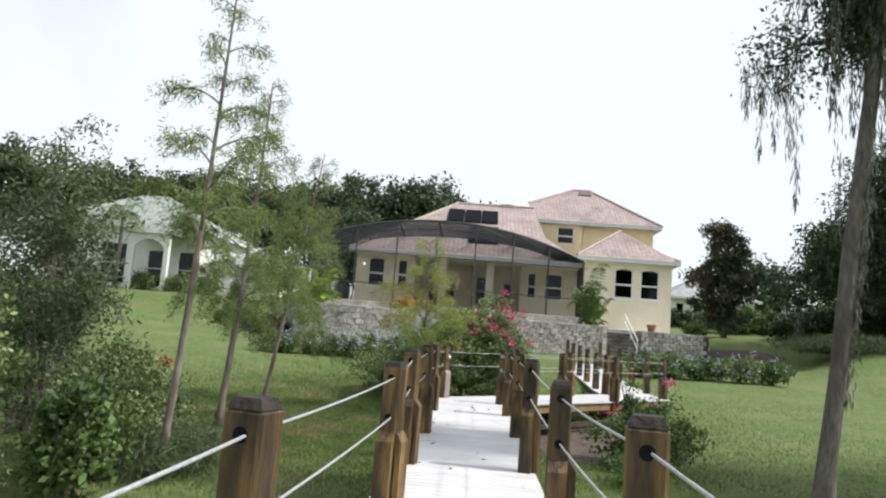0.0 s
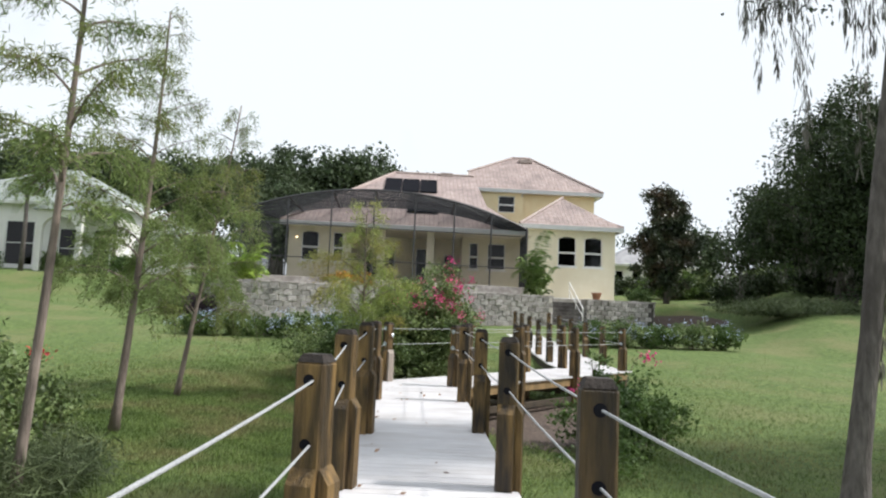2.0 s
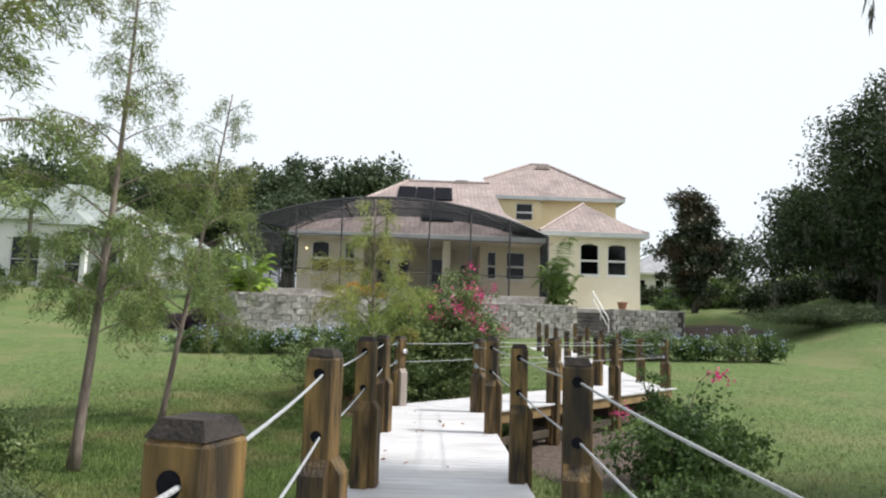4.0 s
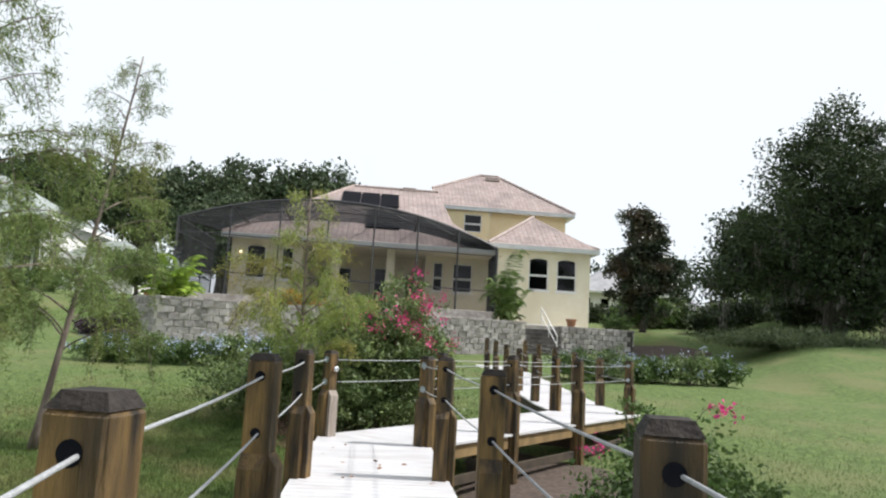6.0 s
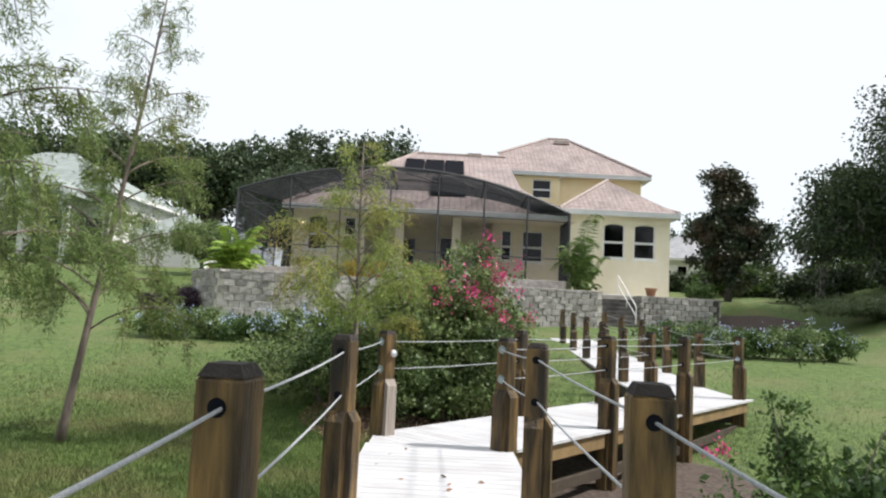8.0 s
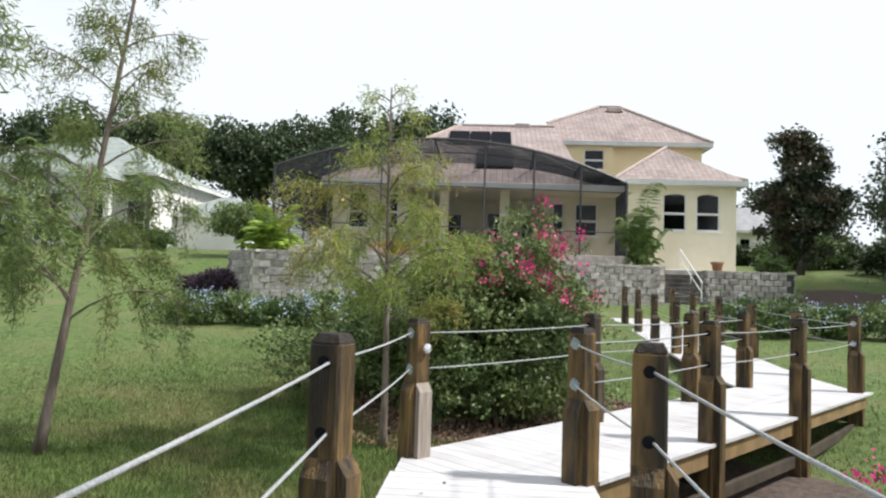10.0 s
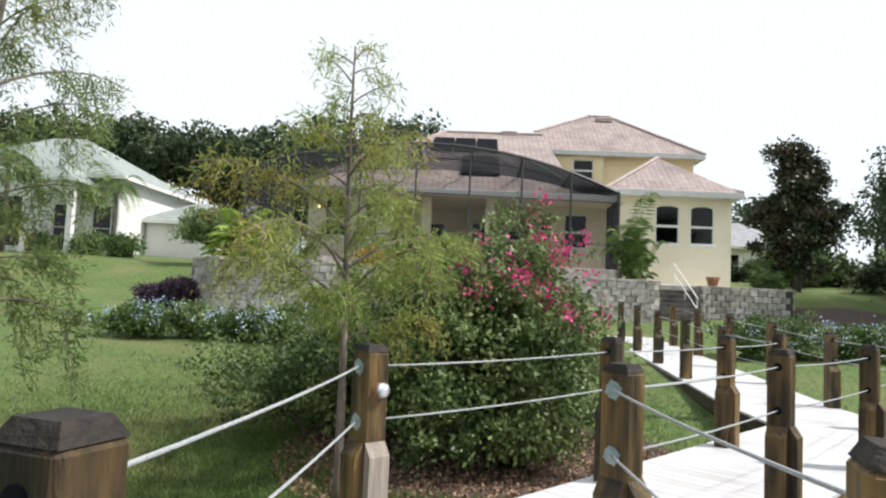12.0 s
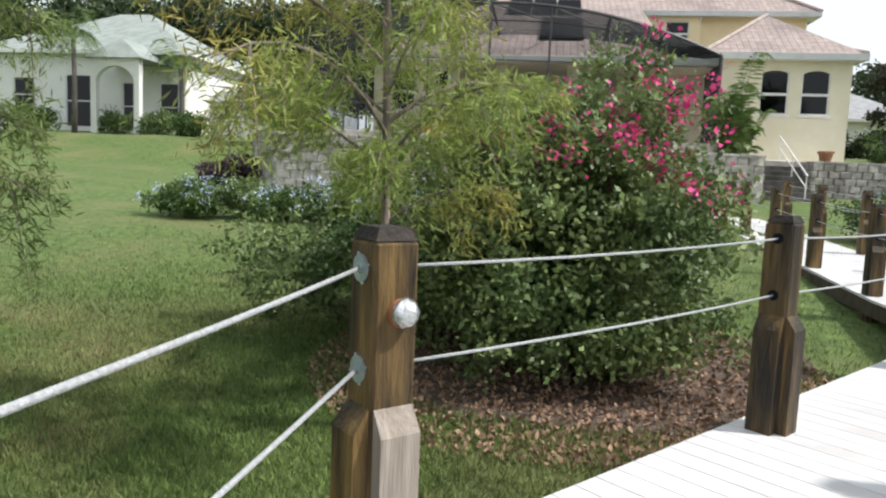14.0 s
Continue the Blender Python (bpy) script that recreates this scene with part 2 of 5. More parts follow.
class Shape:
    """Vertices and faces gathered piece by piece."""

    def __init__(self):
        self.v, self.f = [], []

    def box(self, x0, x1, y0, y1, z0, z1, chamfer=0.0, m=None):
        c = min(chamfer, (x1 - x0) / 3, (y1 - y0) / 3, (z1 - z0) / 3)
        b = len(self.v)
        if c <= 0:
            pts = [(x, y, z) for z in (z0, z1) for x, y in ((x0, y0), (x1, y0), (x1, y1), (x0, y1))]
            fs = [(3, 2, 1, 0), (4, 5, 6, 7), (0, 1, 5, 4), (1, 2, 6, 5), (2, 3, 7, 6), (3, 0, 4, 7)]
        else:
            ring = [(x0 + c, y0), (x1 - c, y0), (x1, y0 + c), (x1, y1 - c), (x1 - c, y1), (x0 + c, y1), (x0, y1 - c), (x0, y0 + c)]
            top = [(min(max(x, x0 + c), x1 - c), min(max(y, y0 + c), y1 - c)) for x, y in ring]
            pts = [(x, y, z0) for x, y in ring] + [(x, y, z1 - c) for x, y in ring] + [(x, y, z1) for x, y in top]
            fs = [tuple(range(7, -1, -1)), tuple(range(16, 24))]
            for k in range(2):
                fs += [(8 * k + i, 8 * k + (i + 1) % 8, 8 * k + 8 + (i + 1) % 8, 8 * k + 8 + i) for i in range(8)]
        if m is not None:
            pts = [tuple(m @ Vector(p)) for p in pts]
        self.v += pts
        self.f += [tuple(b + i for i in f) for f in fs]
        return self

    def tube(self, path, radii, sides=8, cap=True):
        path = [Vector(p) for p in path]
        b = len(self.v)
        n = len(path)
        for i, p in enumerate(path):
            d = (path[min(i + 1, n - 1)] - path[max(i - 1, 0)]).normalized()
            u = d.cross(Vector((0.31, 0.95, 0.05)) if abs(d.y) < 0.9 else Vector((1, 0, 0))).normalized()
            w = d.cross(u)
            r = radii[i] if hasattr(radii, "__len__") else radii
            for k in range(sides):
                a = 2 * math.pi * k / sides
                self.v.append(tuple(p + (u * math.cos(a) + w * math.sin(a)) * r))
        for i in range(n - 1):
            for k in range(sides):
                k2 = (k + 1) % sides
                self.f.append((b + i * sides + k, b + i * sides + k2, b + (i + 1) * sides + k2, b + (i + 1) * sides + k))
        if cap:
            self.f.append(tuple(b + k for k in range(sides - 1, -1, -1)))
            self.f.append(tuple(b + (n - 1) * sides + k for k in range(sides)))
        return self

    def prism(self, outline, z0, z1):
        b, n = len(self.v), len(outline)
        self.v += [(x, y, z0) for x, y in outline] + [(x, y, z1) for x, y in outline]
        self.f += [tuple(b + i for i in range(n - 1, -1, -1)), tuple(b + n + i for i in range(n))]
        self.f += [(b + i, b + (i + 1) % n, b + n + (i + 1) % n, b + n + i) for i in range(n)]
        return self

    def poly(self, *pts):
        b = len(self.v)
        self.v += [tuple(p) for p in pts]
        self.f.append(tuple(range(b, b + len(pts))))
        return self

    def lathe(self, profile, x, y, sides=16):
        b = len(self.v)
        for r, z in profile:
            self.v += [(x + r * math.cos(2 * math.pi * k / sides), y + r * math.sin(2 * math.pi * k / sides), z) for k in range(sides)]
        for i in range(len(profile) - 1):
            self.f += [(b + i * sides + k, b + i * sides + (k + 1) % sides, b + (i + 1) * sides + (k + 1) % sides, b + (i + 1) * sides + k) for k in range(sides)]
        self.f.append(tuple(b + k for k in range(sides - 1, -1, -1)))
        self.f.append(tuple(b + (len(profile) - 1) * sides + k for k in range(sides)))
        return self

    def mesh(self, name, material, smooth=False):
        me = bpy.data.meshes.new(name)
        me.from_pydata(self.v, [], self.f)
        me.materials.append(material)
        if smooth:
            me.polygons.foreach_set("use_smooth", [True] * len(me.polygons))
        me.update()
        return me


def part(name, shape, material, parent=None, label="", smooth=False):
    """One mesh object out of a Shape (or a ready mesh), under a thing or a part."""
    ob = new(name, shape if isinstance(shape, bpy.types.Mesh) else shape.mesh(name, material, smooth))
    if parent is not None:
        ob.parent = parent
    return tagged(ob, label)


def empty(name, label, category, group="", kind="", m=None):
    ob = new(name)
    ob.empty_display_size = 0.2
    if m is not None:
        ob.matrix_world = m
    return tagged(ob, label, category, group, kind)


def leaves(name, pts, size, material, parent=None, aspect=0.5, down=0.0, out=None, spread=1.0, label="", fold=0.25):
    """Many small pointed leaves at the given points; down pulls their tips downwards, out is a direction for each."""
    pts = np.asarray(pts, dtype=float)
    n = len(pts)
    a = rng.normal(size=(n, 3)) * spread
    if out is not None:
        a += np.asarray(out)
    a[:, 2] -= down
    a /= np.linalg.norm(a, axis=1)[:, None] + 1e-9
    q = rng.normal(size=(n, 3))
    b = np.cross(a, q)
    b /= np.linalg.norm(b, axis=1)[:, None] + 1e-9
    c = np.cross(a, b)
    s = size * rng.uniform(0.6, 1.4, (n, 1))
    w = s * aspect * 0.5
    v = np.stack([pts, pts + a * s * 0.45 + b * w + c * w * fold, pts + a * s, pts + a * s * 0.45 - b * w + c * w * fold], 1).reshape(-1, 3)
    me = bpy.data.meshes.new(name)
    me.vertices.add(4 * n)
    me.vertices.foreach_set("co", v.ravel())
    me.loops.add(4 * n)
    me.loops.foreach_set("vertex_index", np.arange(4 * n))
    me.polygons.add(n)
    me.polygons.foreach_set("loop_start", np.arange(0, 4 * n, 4))
    me.materials.append(material)
    me.update(calc_edges=True)
    ob = new(name, me)
    if parent is not None:
        ob.parent = parent
    return tagged(ob, label)


def clumps(centre, radii, n_clumps, per, clump_r, squash=0.7, shell=0.55):
    """Points for a crown: clumps scattered through an uneven ellipsoid, denser towards its skin."""
    d = rng.normal(size=(n_clumps, 3))
    d /= np.linalg.norm(d, axis=1)[:, None]
    r = rng.uniform(shell, 1.0, (n_clumps, 1)) * (1 + 0.22 * np.sin(d[:, :1] * 5 + centre[0]) * np.cos(d[:, 1:2] * 4 + centre[1]))
    c = np.asarray(centre) + d * r * np.asarray(radii)
    k = rng.normal(size=(n_clumps, per, 3))
    k *= (rng.uniform(0, 1, (n_clumps, per, 1)) ** 0.5) * 1.7 / (np.linalg.norm(k, axis=2, keepdims=True) + 1e-9)
    k *= clump_r * rng.uniform(0.55, 1.35, (n_clumps, 1, 1)) * (1, 1, squash)
    return (c[:, None, :] + k).reshape(-1, 3), c


KNOTS_Y = [-400, 6, 13, 18, 26, 38, 40.6, 45, 56, 90, 600]
KNOTS_Z = [-0.9, -0.9, -0.84, -0.62, 0.2, 0.85, 1.05, 2.3, 3.2, 3.6, 3.6]


def ground_z(x, y):
    z = np.interp(y, KNOTS_Y, KNOTS_Z)
    side = np.clip((np.abs(np.asarray(x) - 2.5) - 13) / 10, 0, 1)
    z = z + side * np.interp(y, [10, 30, 42, 60], [0, 0.7, 0.4, 0.2])
    rise = np.clip((np.asarray(x) - 15.5 - 0.42 * (np.asarray(y) - 33)) / 4.5, 0, 1)
    z = z + 1.0 * rise * rise * (3 - 2 * rise) * np.interp(y, [26, 34, 46, 54], [0, 1, 1, 0])
    return z + 0.035 * np.sin(np.asarray(x) * 0.9 + np.asarray(y) * 0.4) + 0.025 * np.sin(np.asarray(x) * 0.5 - np.asarray(y) * 1.1)


# ---- ground ----
def axis_steps(a, b, fine_a, fine_b, fine, n_far):
    far1 = fine_a - (np.geomspace(1, fine_a - a + 1, n_far) - 1)[::-1]
    far2 = fine_b + np.geomspace(1, b - fine_b + 1, n_far) - 1
    return np.unique(np.concatenate([far1, np.arange(fine_a, fine_b, fine), far2]))


def build_ground():
    xs, ys = axis_steps(-1500, 1500, -30, 34, 0.5, 24), axis_steps(-1200, 1800, -6, 62, 0.5, 24)
    X, Y = np.meshgrid(xs, ys)
    Z = ground_z(X, Y)
    v = np.stack([X, Y, Z], -1).reshape(-1, 3)
    nx, ny = len(xs), len(ys)
    i = (np.arange(ny - 1)[:, None] * nx + np.arange(nx - 1)[None, :]).ravel()
    me = bpy.data.meshes.new("ground")
    me.from_pydata(v.tolist(), [], np.stack([i, i + 1, i + nx + 1, i + nx], 1).tolist())
    me.materials.append(GRASS)
    me.polygons.foreach_set("use_smooth", [True] * len(me.polygons))
    return tagged(new("ground", me), "mown green lawn sloping up from the boardwalk to the house", "lawn", kind="structure")


build_ground()


def patch(name, outline_fn, material, lift, label, category):
    """A bed laid on the ground: rings of points round a centre, following the slope."""
    cx, cy, rad = outline_fn
    s = Shape()
    n, rings = 40, 8
    s.v.append((cx, cy, float(ground_z(cx, cy)) + lift))
    for r in range(1, rings + 1):
        for k in range(n):
            a = 2 * math.pi * k / n
            q = rad(a) * r / rings
            x, y = cx + q[0], cy + q[1]
            s.v.append((x, y, float(ground_z(x, y)) + (lift if r < rings else -0.03)))
    s.f += [(0, 1 + k, 1 + (k + 1) % n) for k in range(n)]
    for r in range(rings - 1):
        o = 1 + r * n
        s.f += [(o + k, o + n + k, o + n + (k + 1) % n, o + (k + 1) % n) for k in range(n)]
    return tagged(part(name, s, material, smooth=True), label, category, kind="structure")


def oval(ax, ay, wob=0.12, ph=0.0):
    return lambda a: np.array([ax * math.cos(a), ay * math.sin(a)]) * (1 + wob * math.sin(3 * a + ph) + wob * 0.6 * math.sin(5 * a + 2 * ph))


patch("mulch_bed", (0.9, 19.2, oval(2.35, 1.9)), MULCH, 0.02, "bed of brown leaf litter under the flowering bush", "mulch bed")
patch("mulch_bed", (16.4, 41.4, oval(2.3, 1.7, 0.1, 1.0)), MULCH, 0.03, "brown mulch bed on the slope by the retaining wall", "mulch bed")
patch("mulch_bed", (3.5, 15.0, oval(1.8, 2.8, 0.12, 2.0)), MULCH, 0.02, "bare brown soil beside and under the boardwalk", "soil bed")

# ---- boardwalk ----
LEFT_X, RIGHT_X = 0.09, 1.35
K, RF = (0.12, 14.22), (1.34, 13.70)
U = Vector((0.653, 0.757, 0)).normalized()
NRM = Vector((U.y, -U.x, 0))
L_POSTS = [(0.05, -4.0, 1.08), (0.05, -1.2, 1.08), (0.05, 1.55, 1.06), (0.17, 4.5, 1.08), (0.11, 6.48, 1.14), (0.10, 8.75, 1.16), (0.035, 11.55, 1.13)]
R_POSTS = [(1.35, -3.8, 1.09), (1.35, -1.0, 1.09), (1.35, 1.70, 1.09), (1.33, 3.94, 1.07), (1.34, 6.58, 1.13), (1.36, 9.07, 1.13), (1.36, 11.68, 1.13)]
G_POSTS = [(1.75, 16.03), (3.22, 17.69), (4.44, 19.30)]
H_POSTS = [(2.73, 15.30), (4.22, 16.95), (5.98, 19.22)]


def leg3_z(y):
    return float(np.interp(y, [21.0, 30.0, 40.0], [0.0, 0.42, 0.8]))


def clip(poly, a, b, c):
    """The part of a convex outline where a*x + b*y >= c."""
    out = []
    for i, p in enumerate(poly):
        q = poly[(i + 1) % len(poly)]
        dp, dq = a * p[0] + b * p[1] - c, a * q[0] + b * q[1] - c
        if dp >= 0:
            out.append(p)
        if dp * dq < 0:
            t = dp / (dp - dq)
            out.append((p[0] + t * (q[0] - p[0]), p[1] + t * (q[1] - p[1])))
    return out


boardwalk = empty("boardwalk", "raised boardwalk with white composite boards on a brown timber frame", "boardwalk", kind="structure")


def deck_boards():
    w, gap, th = 0.14, 0.006, 0.03
    jobs = []
    for i in range(int((13.72 + 4.2) / w)):
        y = 13.72 - (i + 1) * w
        jobs.append(([(0.0, y + gap), (1.43, y + gap), (1.43, y + w), (0.0, y + w)], lambda yy: 0.0))
    s = -1.6
    while s < 8.6:
        a = Vector((K[0], K[1], 0)) + U * s - NRM * 0.10
        b = a + NRM * 1.46
        a2, b2 = a + U * (w - gap), b + U * (w - gap)
        poly = clip(clip([(a.x, a.y), (b.x, b.y), (b2.x, b2.y), (a2.x, a2.y)], 0, 1, 13.727), 0, -1, -19.28)
        poly = clip(poly, 1, 0, 0.03)
        if len(poly) > 2:
            jobs.append((poly, lambda yy: 0.0))
        s += w
    y = 19.285
    while y < 31.6:
        jobs.append(([(4.33 + 0.02 * (y - 19), y + gap), (6.06, y + gap), (6.06, y + w), (4.33 + 0.02 * (y - 19), y + w)], leg3_z))
        y += w
    for poly, zf in jobs:
        sh = Shape()
        n = len(poly)
        sh.v = [(x, yy, zf(yy) - th) for x, yy in poly] + [(x, yy, zf(yy)) for x, yy in poly]
        sh.f = [tuple(range(n - 1, -1, -1)), tuple(range(n, 2 * n))] + [(i, (i + 1) % n, n + (i + 1) % n, n + i) for i in range(n)]
        part("deck_board", sh, DECK, boardwalk)


def beam(name, p, q, width, z0, z1, material, label=""):
    """A straight timber from p to q (x, y, top z offset), as a part of the boardwalk."""
    a, b = Vector(p), Vector(q)
    d = b - a
    m = Matrix.Translation(a) @ d.to_track_quat("X", "Z").to_matrix().to_4x4()
    return part(name, Shape().box(0, d.length, -width / 2, width / 2, z0, z1, 0.006, m), material, boardwalk, label)


def deck_frame():
    beam("rim_joist", (0.03, -4.2, 0), (0.03, 14.15, 0), 0.04, -0.21, -0.033, BEAM)
    beam("rim_joist", (1.40, -4.2, 0), (1.40, 13.70, 0), 0.04, -0.21, -0.033, BEAM)
    k, r = Vector((*K, 0)) - NRM * 0.07, Vector((*RF, 0)) + NRM * 0.03
    beam("rim_joist", k, k + U * 6.6, 0.04, -0.21, -0.033, BEAM)
    beam("rim_joist", r, r + U * 7.25, 0.04, -0.21, -0.033, BEAM)
    for x in (4.40, 6.02):
        for ya, yb in ((19.3, 21.0), (21.0, 30.0), (30.0, 31.5)):
            beam("rim_joist", (x, ya, leg3_z(ya)), (x, yb, leg3_z(yb)), 0.04, -0.21, -0.034, BEAM_SHADED)
    # beams below the boards take the frame wood with shade in its colour
    for (a, b) in list(zip([p[:2] for p in L_POSTS], [p[:2] for p in R_POSTS])) + [(K, RF)] + list(zip(G_POSTS, H_POSTS)):
        beam("cross_beam", (a[0], a[1], 0), (b[0], b[1], 0), 0.05, -0.42, -0.215, BEAM_SHADED)
    for a, b in zip([RF] + H_POSTS[:-1], H_POSTS):
        beam("tie_beam", (a[0], a[1], 0), (b[0], b[1], 0), 0.05, -0.56, -0.44, BEAM_SHADED)


deck_frame()


def boardwalk_post(x, y, top, turn=0.0, grey=False, washers=(), holes=True, r=0.072):
    z = float(ground_z(x, y)) - 0.06
    h = top - z
    deck = top - 1.1
    base = empty("boardwalk_post", "square brown treated-timber post with a weathered chamfered top", "post", "posts along the boardwalk", m=pose(x, y, z, 0, 0, turn))
    d = deck - z
    part("shaft", Shape().box(-r, r, -r, r, 0, h - 0.035, 0.012), WOOD, base)
    cap = Shape()
    b = [(-r + 0.004, -r + 0.004), (r - 0.004, -r + 0.004), (r - 0.004, r - 0.004), (-r + 0.004, r - 0.004)]
    t = [(q * 0.72, w * 0.72) for q, w in b]
    cap.v = [(q, w, h - 0.036) for q, w in b] + [(q, w, h) for q, w in t]
    cap.f = [(3, 2, 1, 0), (4, 5, 6, 7)] + [(i, (i + 1) % 4, 4 + (i + 1) % 4, 4 + i) for i in range(4)]
    part("post_top", cap, WOODTOP, base, "dark weathered chamfered top")
    for k, ang in enumerate((0, 90)):
        m = pose(0, 0, 0, 0, 0, ang)
        s = Shape()
        w, th, top_b = r * 0.88, 0.046, d + 0.60
        o = -r - 0.001
        prof = [(o, 0.0), (o - th, 0.0), (o - th, top_b - 0.07), (o, top_b)]
        s.v = [tuple(m @ Vector((xx, yy, zz))) for xx in (-w, w) for yy, zz in prof]
        s.f = [(0, 1, 2, 3), (7, 6, 5, 4), (0, 4, 5, 1), (1, 5, 6, 2), (2, 6, 7, 3), (3, 7, 4, 0)]
        part("side_timber", s, WOODGREY if grey and k == 1 else WOOD, base, "pale grey weathered timber" if grey and k == 1 else "")
    if holes:
        for zz in (0.985, 0.70):
            # black disc just proud of the face; the hole's inner shade is its colour
            s = Shape()
            s.tube([(0, -r - 0.0025, d + zz), (0, -r + 0.01, d + zz)], 0.027, 14)
            part("cable_hole_disc", s, SOLAR, base, "black disc for a drilled cable hole, its inner shade in the colour")
    for ang in washers:
        m = pose(0, 0, 0, 0, 0, ang)
        for zz in (0.985, 0.70):
            s = Shape()
            s.tube([m @ Vector((0, -r - 0.001, d + zz)), m @ Vector((0, -r - 0.007, d + zz))], 0.039, 24)
            for q in range(4):
                a = q * math.pi / 2 + 0.3
                e = Vector((0.037 * math.cos(a), -r - 0.004, d + zz + 0.037 * math.sin(a)))
                s.tube([m @ e, m @ (e + Vector((0.009 * math.cos(a), 0, 0.009 * math.sin(a))))], 0.005, 6)
            s.tube([m @ Vector((0, -r - 0.007, d + zz)), m @ Vector((0, -r - 0.014, d + zz))], 0.014, 10)
            part("washer", s, ZINC, base, "grey zinc washer holding the cable end")
    return base


def post_rows():
    for i, p in enumerate(L_POSTS):
        boardwalk_post(*p, -14 + 5 * math.sin(i * 1.7))
    for i, p in enumerate(R_POSTS):
        boardwalk_post(*p, -10 + 5 * math.sin(i * 2.9))
    k = boardwalk_post(*K, 1.075, -46, grey=True, washers=(0,), holes=False)
    # the round silver cap on the corner post
    s = Shape()
    zz = 0.84 - float(k.matrix_world.translation.z)
    s.tube([(0.071, 0.012, zz), (0.094, 0.012, zz)], 0.040, 18)
    part("cap_base", s, RUST, k, "copper-coloured rim under the cap")
    c = Shape()
    prof = [(0.0, 0.041), (0.012, 0.040), (0.024, 0.034), (0.034, 0.021), (0.038, 0.005)]
    for q, rad in prof:
        c.v += [(0.094 + q, 0.012 + rad * math.cos(2 * math.pi * i / 18), zz + 0.004 + rad * math.sin(2 * math.pi * i / 18)) for i in range(18)]
    for j in range(len(prof) - 1):
        c.f += [(18 * j + i, 18 * j + (i + 1) % 18, 18 * j + 18 + (i + 1) % 18, 18 * j + 18 + i) for i in range(18)]
    c.f.append(tuple(18 * (len(prof) - 1) + i for i in range(18)))
    part("round_cap", c, FOIL, k, "crumpled silver round cap", smooth=True)
    boardwalk_post(*RF, 1.08, -45, washers=(0,), holes=False)
    for i, p in enumerate(G_POSTS):
        boardwalk_post(*p, 1.1, -40, washers=(180,) if i == 2 else ())
    for i, p in enumerate(H_POSTS):
        boardwalk_post(*p, 1.1, -40, washers=(0, 180) if i == 2 else ())
    for i in range(1, 6):
        y = 19.3 + 2.05 * i
        boardwalk_post(4.44 + 0.02 * (y - 19.3), y, 1.1 + leg3_z(y), 0)
        boardwalk_post(5.98, y - 0.2, 1.1 + leg3_z(y - 0.2), 0)


post_rows()


def ropes():
    wk, wr = (K[0] - 0.056, K[1] - 0.054, 1.075), (RF[0] - 0.055, RF[1] - 0.055, 1.08)
    rows = [[*L_POSTS, wk], [*R_POSTS, wr], [(*K, 1.075), *[(*p, 1.1) for p in G_POSTS]], [(*RF, 1.08), *[(*p, 1.1) for p in H_POSTS]],
            [(*G_POSTS[2], 1.1)] + [(4.44 + 0.041 * i, 19.3 + 2.05 * i, 1.1 + leg3_z(19.3 + 2.05 * i)) for i in range(1, 6)],
            [(*H_POSTS[2], 1.1)] + [(5.98, 19.1 + 2.05 * i, 1.1 + leg3_z(19.1 + 2.05 * i)) for i in range(1, 6)]]
    for n, row in enumerate(rows):
        for h in (0.115, 0.40):
            path = []
            for (xa, ya, za), (xb, yb, zb) in zip(row[:-1], row[1:]):
                for q in range(6):
                    t = q / 6
                    path.append((xa + (xb - xa) * t, ya + (yb - ya) * t, za + (zb - za) * t - h - 0.06 * t * (1 - t)))
            x, y, z = row[-1]
            path.append((x, y, z - h))
            ob = part("railing_cable", Shape().tube(path, 0.006 if n < 2 else 0.0055, 8), ROPE, smooth=True)
            tagged(ob, "grey twisted steel cable strung through the posts", "cable", "railing cables")


ropes()

# ---- retaining wall and terrace ----
WALL_L = [(-10.0, 36.5), (-8.9, 33.8), (-7.6, 32.5), (-5.6, 32.8), (0.5, 35.0), (7.6, 37.0), (7.7, 39.8)]
WALL_R = [(10.1, 42.0), (10.15, 40.0), (14.1, 40.4), (14.6, 43.5)]
TOP_Z = 2.4
terrace = tagged(part("terrace", Shape().prism(WALL_L + [(7.7, 41.9), (10.1, 42.0)] + [(14.4, 43.5), (14.5, 64), (-10.0, 64)], -0.5, TOP_Z - 0.06), PAVER),
                 "paved terrace behind the retaining wall", "terrace", kind="structure")


